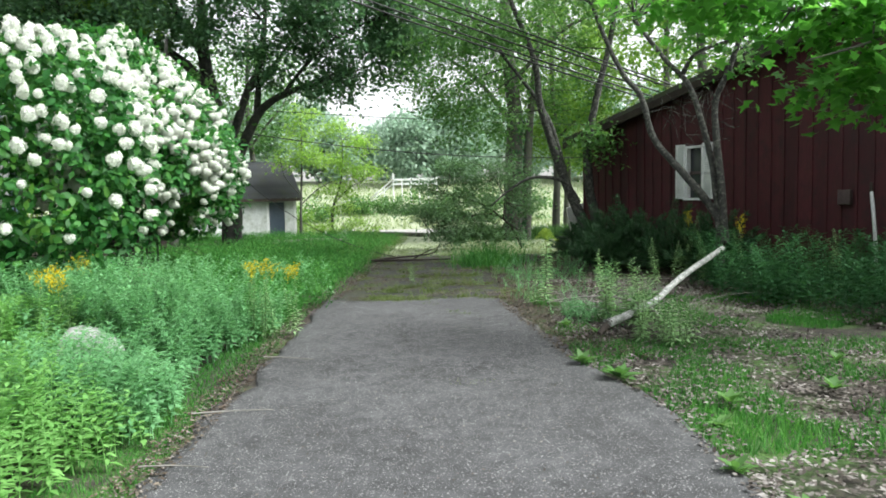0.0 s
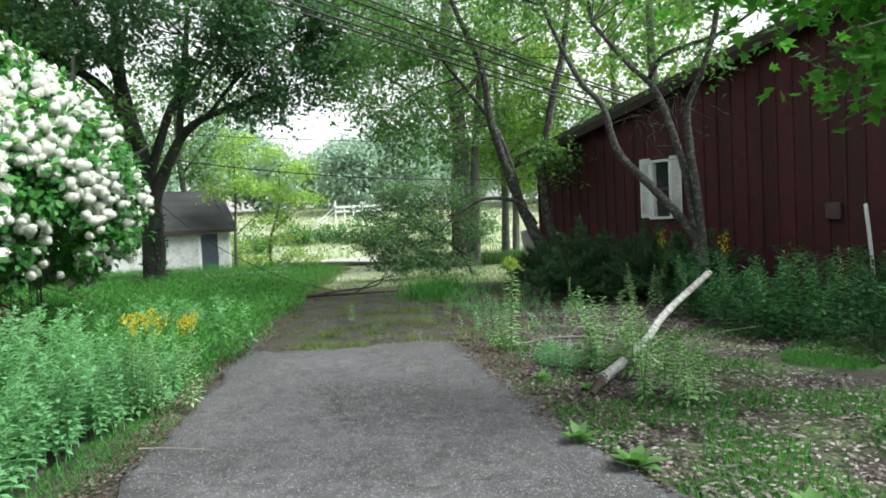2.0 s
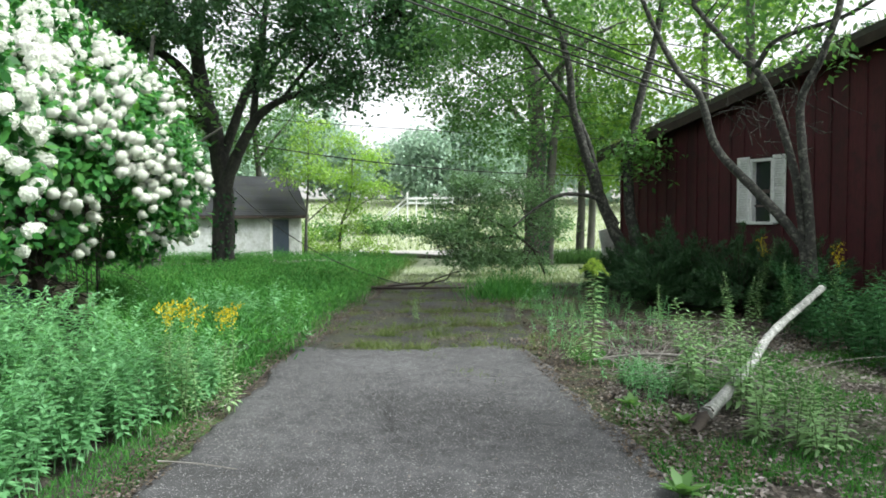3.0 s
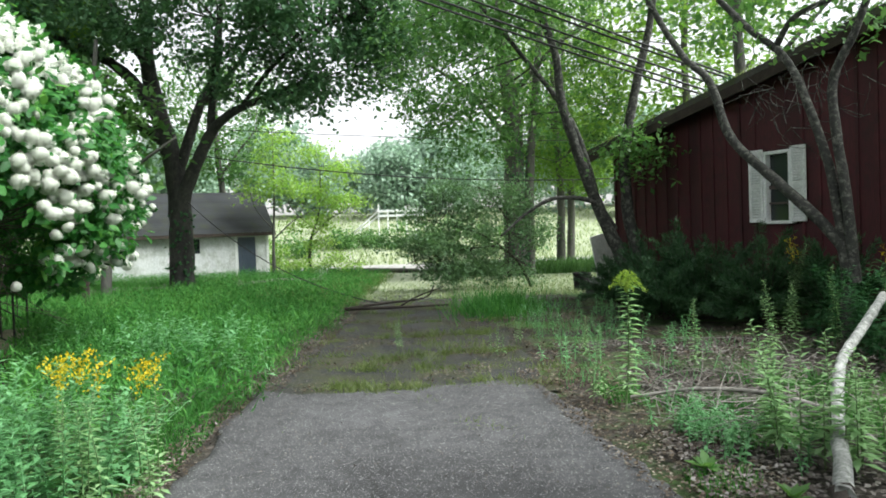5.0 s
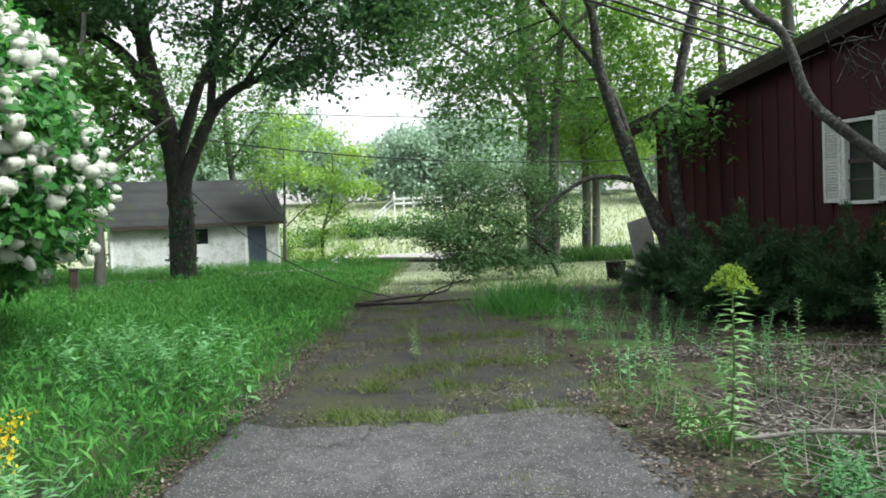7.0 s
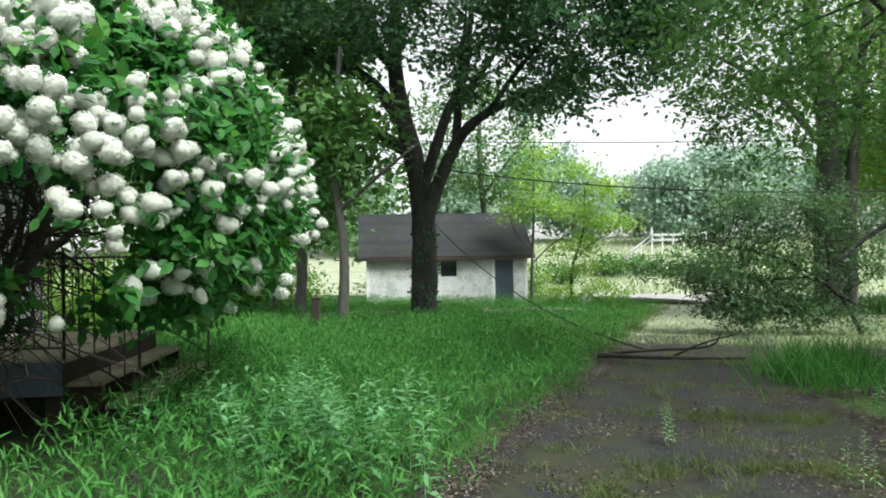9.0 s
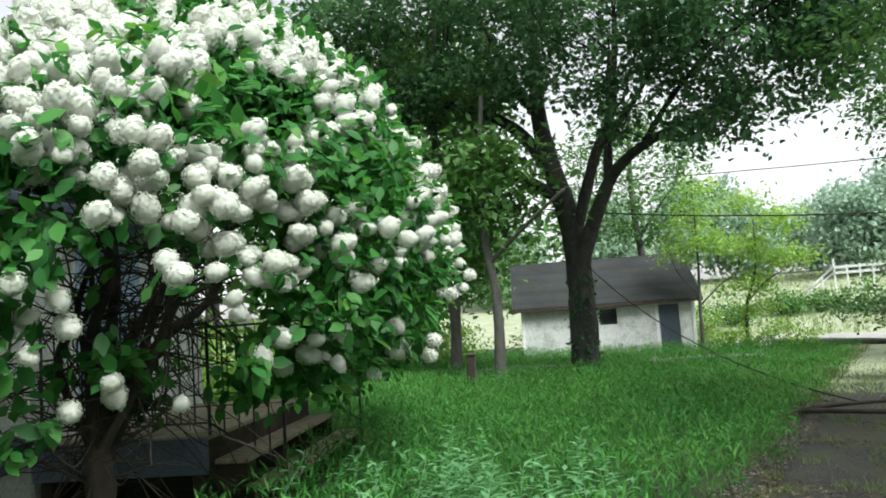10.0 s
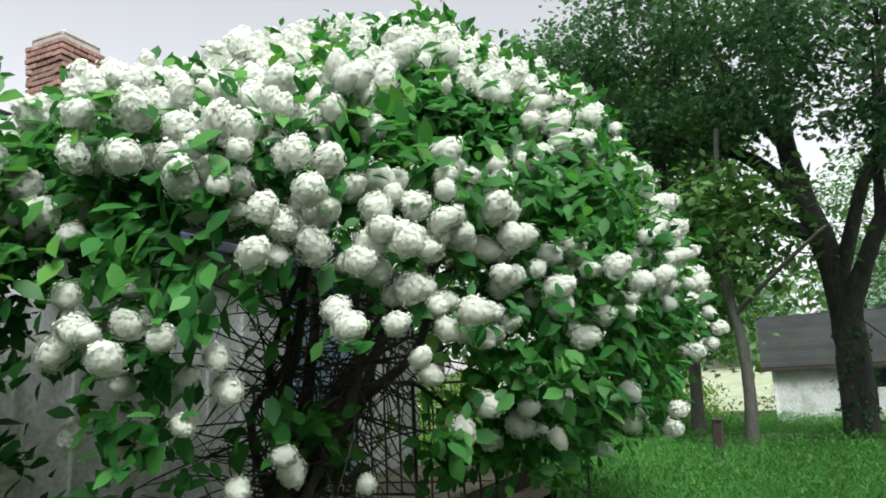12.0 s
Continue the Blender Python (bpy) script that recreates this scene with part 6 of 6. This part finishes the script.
budding_goldenrod((1.3, 9.65), 0.98, 118)
for i, (x, y, h) in enumerate(((-3.3, 6.0, 0.86), (-3.5, 6.3, 0.84), (-3.75, 7.3, 0.86), (-2.2, 7.9, 0.76), (-1.7, 7.85, 0.72), (-2.0, 7.7, 0.76))):
    tall_weed((x, y), h, 100 + i, True, "goldenrod with yellow plumes among the weeds", 0.09)
for i, (x, y, h, k, leaf) in enumerate(((1.95, 8.3, 0.86, 6, 0.16), (2.1, 8.05, 0.66, 6, 0.15), (1.2, 9.9, 0.3, 3, 0.08), (2.3, 10.9, 0.75, 1, 0.1), (3.4, 11.6, 0.8, 2, 0.1), (4.3, 12.0, 0.9, 3, 0.1), (3.9, 12.4, 0.8, 2, 0.1), (5.6, 10.2, 0.9, 3, 0.12), (0.5, 12.4, 0.32, 3, 0.06), (-0.65, 13.2, 0.36, 4, 0.06), (0.9, 13.3, 0.34, 3, 0.06), (1.5, 12.0, 0.4, 3, 0.08), (2.15, 7.3, 0.5, 10, 0.12), (2.3, 7.1, 0.42, 9, 0.11))):
    tall_weed((x, y), h, 120 + i, False, "slender tall weed with tiers of narrow leaves" if k == 1 else "pale leafy weed clump beside the drive", leaf, k)
tall_weed((4.5, 13.4), 1.1, 150, True, "goldenrod with yellow plumes before the barn", 0.12)
tall_weed((5.0, 12.0), 1.0, 151, True, "goldenrod with yellow plumes before the barn", 0.12)


def dock(at, n, size, seed):
    r = np.random.default_rng(seed)
    t = thing("dock_plant", pose(at[0], at[1], g0(*at)), "low dock plant with broad green leaves", "plant", "dock plants along the drive")
    a = np.arange(n) * 2.4 + r.uniform(0, 6)
    along = np.column_stack([np.cos(a), np.sin(a), r.uniform(0.15, 1.3, n)])
    for k in range(n):
        part("leaf", mesh_np("leaf", *leaves(np.array([(0, 0, 0.01)]), along[k:k + 1], np.array([(0, 0, 1.0)]), size * r.uniform(0.8, 1.2), size * 0.5, OVAL)), L_MID, t)
    return t


for i, (x, y, n, s) in enumerate(((1.4, 5.75, 16, 0.17), (1.2, 6.3, 14, 0.14), (2.0, 5.0, 12, 0.12), (2.9, 5.3, 12, 0.12), (1.55, 3.75, 12, 0.11), (1.7, 3.2, 12, 0.13), (1.75, 4.5, 12, 0.1), (1.35, 8.1, 12, 0.12), (1.6, 7.6, 12, 0.11), (3.4, 6.2, 12, 0.12))):
    dock((x, y), n, s, 140 + i)


# ---- fallen trunk, brush and shrubs by the barn ----
lt = thing("fallen_trunk", pose(0, 0, 0), "pale mottled fallen trunk propped in the weeds", "log")
part("trunk", tube("trunk", spline([(1.6, 7.15, 0.2), (1.9, 7.7, 0.17), (2.21, 8.29, 0.15), (2.66, 9.1, 0.14), (3.1, 9.82, 0.25), (3.5, 10.25, 0.4), (4.25, 11.1, 0.62)], 8), 0.044, 0.04, 14, 0.07, 3), M_BIRCH, lt)
part("broken_end", tube("broken_end", spline([(1.5, 7.06, 0.12), (1.58, 7.14, 0.17), (1.63, 7.2, 0.195)], 4), 0.024, 0.05, 11, 0.22, 4), M_TWIG, lt, "dark broken end")

r = np.random.default_rng(160)
tw = []
for i in range(70):
    a = np.array((r.normal(2.05, 0.4), r.normal(9.25, 0.42), 0.02 + abs(r.normal(0, 0.06))))
    d = r.uniform(0, 6.28)
    L = r.uniform(0.3, 0.9)
    b = a + np.array((math.cos(d) * L, math.sin(d) * L, r.uniform(-0.02, 0.34)))
    b[2] = max(b[2], 0.015)
    tw.append(tube_arrays(spline([a, (a + b) / 2 + r.normal(0, 0.05, 3), b], 3), r.uniform(0.002, 0.006), 0.0012, 4))
tagged(part("brushwood", mesh_np("brushwood", *merge(tw), True), M_DEADWOOD), "heap of bleached dead twigs beside the drive", "brushwood", kind="stuff")
br = thing("dead_branch", pose(0, 0, 0), "bleached crooked dead branch on the ground", "branch")
part("stem", tube("stem", spline([(1.35, 9.7, 0.05), (1.8, 9.5, 0.14), (2.2, 9.2, 0.16), (2.45, 8.75, 0.12), (2.5, 8.4, 0.03)], 6), 0.012, 0.024, 7, 0.08, 6), M_DEADWOOD, br)
br = thing("dead_branch", pose(0, 0, 0), "dark fallen branches lying across the old drive", "branch")
part("stem", tube("stem", spline([(-2.0, 18.6, -0.12), (-1.0, 18.4, -0.1), (0.1, 18.8, -0.13)], 6), 0.04, 0.02, 7, 0.08, 7), M_TWIG, br)
part("stem", tube("stem", spline([(-1.9, 19.0, -0.14), (-1.2, 19.1, -0.08), (-0.4, 18.9, 0.02), (-0.2, 18.9, 0.25)], 6), 0.03, 0.01, 7, 0.08, 8), M_TWIG, br)
part("stem", tube("stem", spline([(-0.9, 18.5, -0.1), (-0.5, 18.3, 0.12), (0.0, 18.1, 0.3)], 6), 0.02, 0.008, 6, 0.08, 9), M_TWIG, br)
for i, (x, y, dx, dy) in enumerate(((-1.75, 6.7, 0.5, -0.1), (-1.8, 4.9, 0.55, 0.1), (-1.75, 3.9, 0.4, 0.0), (2.6, 12.6, 1.2, -0.3))):
    st = thing("stalk", pose(x, y, 0.015), "dry pale stalk lying by the drive", "stalk", "dry stalks by the drive")
    part("stem", tube("stem", spline([(0, 0, 0.02), (dx / 2, dy / 2 + 0.03, 0.012), (dx, dy, 0.01)], 4), 0.006, 0.003, 5), M_DEADWOOD, st)


def yew(at, rad, h, seed, label):
    r = np.random.default_rng(seed)
    z = g0(*at)
    t = thing("yew_shrub", pose(at[0], at[1], z), label, "shrub", "dark shrubs along the barn")
    stems, bases, alongs = [], [], []
    for i in range(70):
        a, e = r.uniform(0, 6.28), r.uniform(0.05, 1.25)
        L = r.uniform(0.6, 1.25)
        tip = np.array((math.cos(a) * math.cos(e) * rad, math.sin(a) * math.cos(e) * rad, 0.12 + math.sin(e) * h)) * L
        mid = tip * 0.5 + np.array((0, 0, 0.12))
        line = spline([(0, 0, 0.02), mid, tip], 6)
        stems.append(tube_arrays(line, 0.012, 0.003, 5))
        P = np.array([tuple(q) for q in line])[3:]
        d = tip / np.linalg.norm(tip)
        for q in P:
            k = 30
            bases.append(q + r.normal(0, 0.03, (k, 3)) * np.array((1, 1, 0.5)))
            alongs.append(d * 1.1 + r.normal(0, 0.5, (k, 3)) + np.array((0, 0, -0.15)))
    B, A = np.vstack(bases), np.vstack(alongs)
    part("needles", mesh_np("needles", *leaves(B, A, unit(len(B), r) + np.array((0, 0, 1)), r.uniform(0.05, 0.13, len(B)), 0.012)), L_YEW, t)
    part("stems", mesh_np("stems", *merge(stems), True), M_TWIG, t)
    return t


for i, (s, d, rad, h) in enumerate(((3.0, -0.9, 0.8, 0.65), (1.9, -1.15, 0.9, 0.9), (0.9, -1.2, 1.0, 1.05), (-0.3, -1.3, 0.9, 0.95), (-1.3, -1.2, 0.8, 0.8), (0.9, -2.0, 0.8, 0.6))):
    yew(from_local((5.48, 15.0), d, s), rad, h * 1.15, 170 + i, "dark green yew shrub in front of the red boards")


pole = thing("pole", pose(7.0, 11.72, -0.05), "short white pole leaning against the red boards", "pole")
part("shaft", tube("shaft", spline([(0, 0, 0), (-0.06, -0.02, 0.8), (-0.14, -0.03, 1.5)], 4), 0.032, 0.028, 8, 0.04, 5), M_WHITE, pole)
part("tip", tube("tip", spline([(-0.14, -0.03, 1.49), (-0.145, -0.03, 1.56), (-0.15, -0.03, 1.64)], 3), 0.033, 0.022, 8, 0.1, 6), M_POST, pole, "dark weathered tip")


# ---- small plants along the barn's roof edge ----
r = np.random.default_rng(190)
B = []
for k in range(46):
    y = r.uniform(-5.2, 4.6)
    px, py = from_local((5.48, 15.0), r.uniform(-0.34, 0.3), y)
    z = 2.88 + 0.2 * (4.3 - y) + 0.12
    m = int(r.uniform(10, 60))
    B.append(np.array((px, py, z)) + r.normal(0, 1, (m, 3)) * np.array((0.06, 0.06, 0.02)) + np.array((0, 0, 0.02)))
B = np.vstack(B)
tagged(part("roof_moss", mesh_np("roof_moss", *leaves(B, unit(len(B), r) + np.array((0, 0, 0.7)), unit(len(B), r), r.uniform(0.03, 0.08, len(B)), 0.025)), L_IVY_SHADEWEED), "moss and seedlings growing along the barn roof edge", "moss", kind="stuff")


# ---- overhead cables ----
def cable(a, b, sag, rad, label, group):
    A, B = Vector(a), Vector(b)
    line = [A.lerp(B, k / 14) - Vector((0, 0, sag * 4 * (k / 14) * (1 - k / 14))) for k in range(15)]
    c = thing("cable", pose(0, 0, 0), label, "cable", group)
    part("wire", tube("wire", line, rad, rad, 5), M_CABLE, c)


for k, (dz, dx) in enumerate(((0, 0), (0.12, 0.1), (0.3, 0.35), (0.55, 0.5), (0.62, 0.85))):
    cable((-9.0 + dx, 13.5, 8.1 + dz), (6.5, 17.5, 3.2 + dz * 0.75), 0.25, 0.02, "black overhead cable running to the barn", "overhead cables")
cable((-16, 28, 6.1), (10, 28, 3.0), 1.18, 0.02, "thin black cable strung between the trees", "low cables")
cable((-22, 28, 6.6), (12, 28, 3.9), 0.5, 0.012, "thin black cable strung between the trees", "low cables")
cable((-7.3, 24.9, 2.6), (-1.3, 19.2, -0.1), 0.5, 0.012, "black cable hanging down to the drive", "low cables")

rock("boulder", (-3.05, 6.0, 0.16), (0.32, 0.26, 0.32), 9, M_PALESTONE, "pale whitish boulder half hidden in the weeds")


# ---- cracks and joints in the asphalt ----
def crack(points, width, seed):
    r = np.random.default_rng(seed)
    line = np.array([tuple(q) for q in spline([(x, y, 0) for x, y in points], 14)])
    line[:, :2] += r.normal(0, 0.02, (len(line), 2))
    t = np.gradient(line, axis=0)
    side = np.column_stack([-t[:, 1], t[:, 0], np.zeros(len(t))])
    side /= np.linalg.norm(side, axis=1)[:, None]
    w = width * r.uniform(0.3, 1.3, (len(line), 1))
    V = np.stack([line - side * w, line + side * w], 1).reshape(-1, 3)
    V[:, 2] = 0.0105
    i = np.arange(len(line) - 1) * 2
    c = part("crack", mesh_np("crack", V, np.stack([i, i + 1, i + 3, i + 2], 1)), M_DARK)
    tagged(c, "dark ragged crack in the asphalt drive", "crack", kind="structure")


for k, (pts, w) in enumerate(((((-0.6, 8.3), (-0.5, 7.9), (-0.42, 7.4), (-0.2, 7.0)), 0.003), (((-0.3, 9.16), (0.2, 9.12), (0.75, 9.0)), 0.005), (((0.0, 5.75), (0.3, 5.65), (0.9, 5.9)), 0.003), (((-1.5, 10.0), (-0.9, 10.1), (-0.8, 10.55)), 0.005))):
    crack(pts, w, 200 + k)
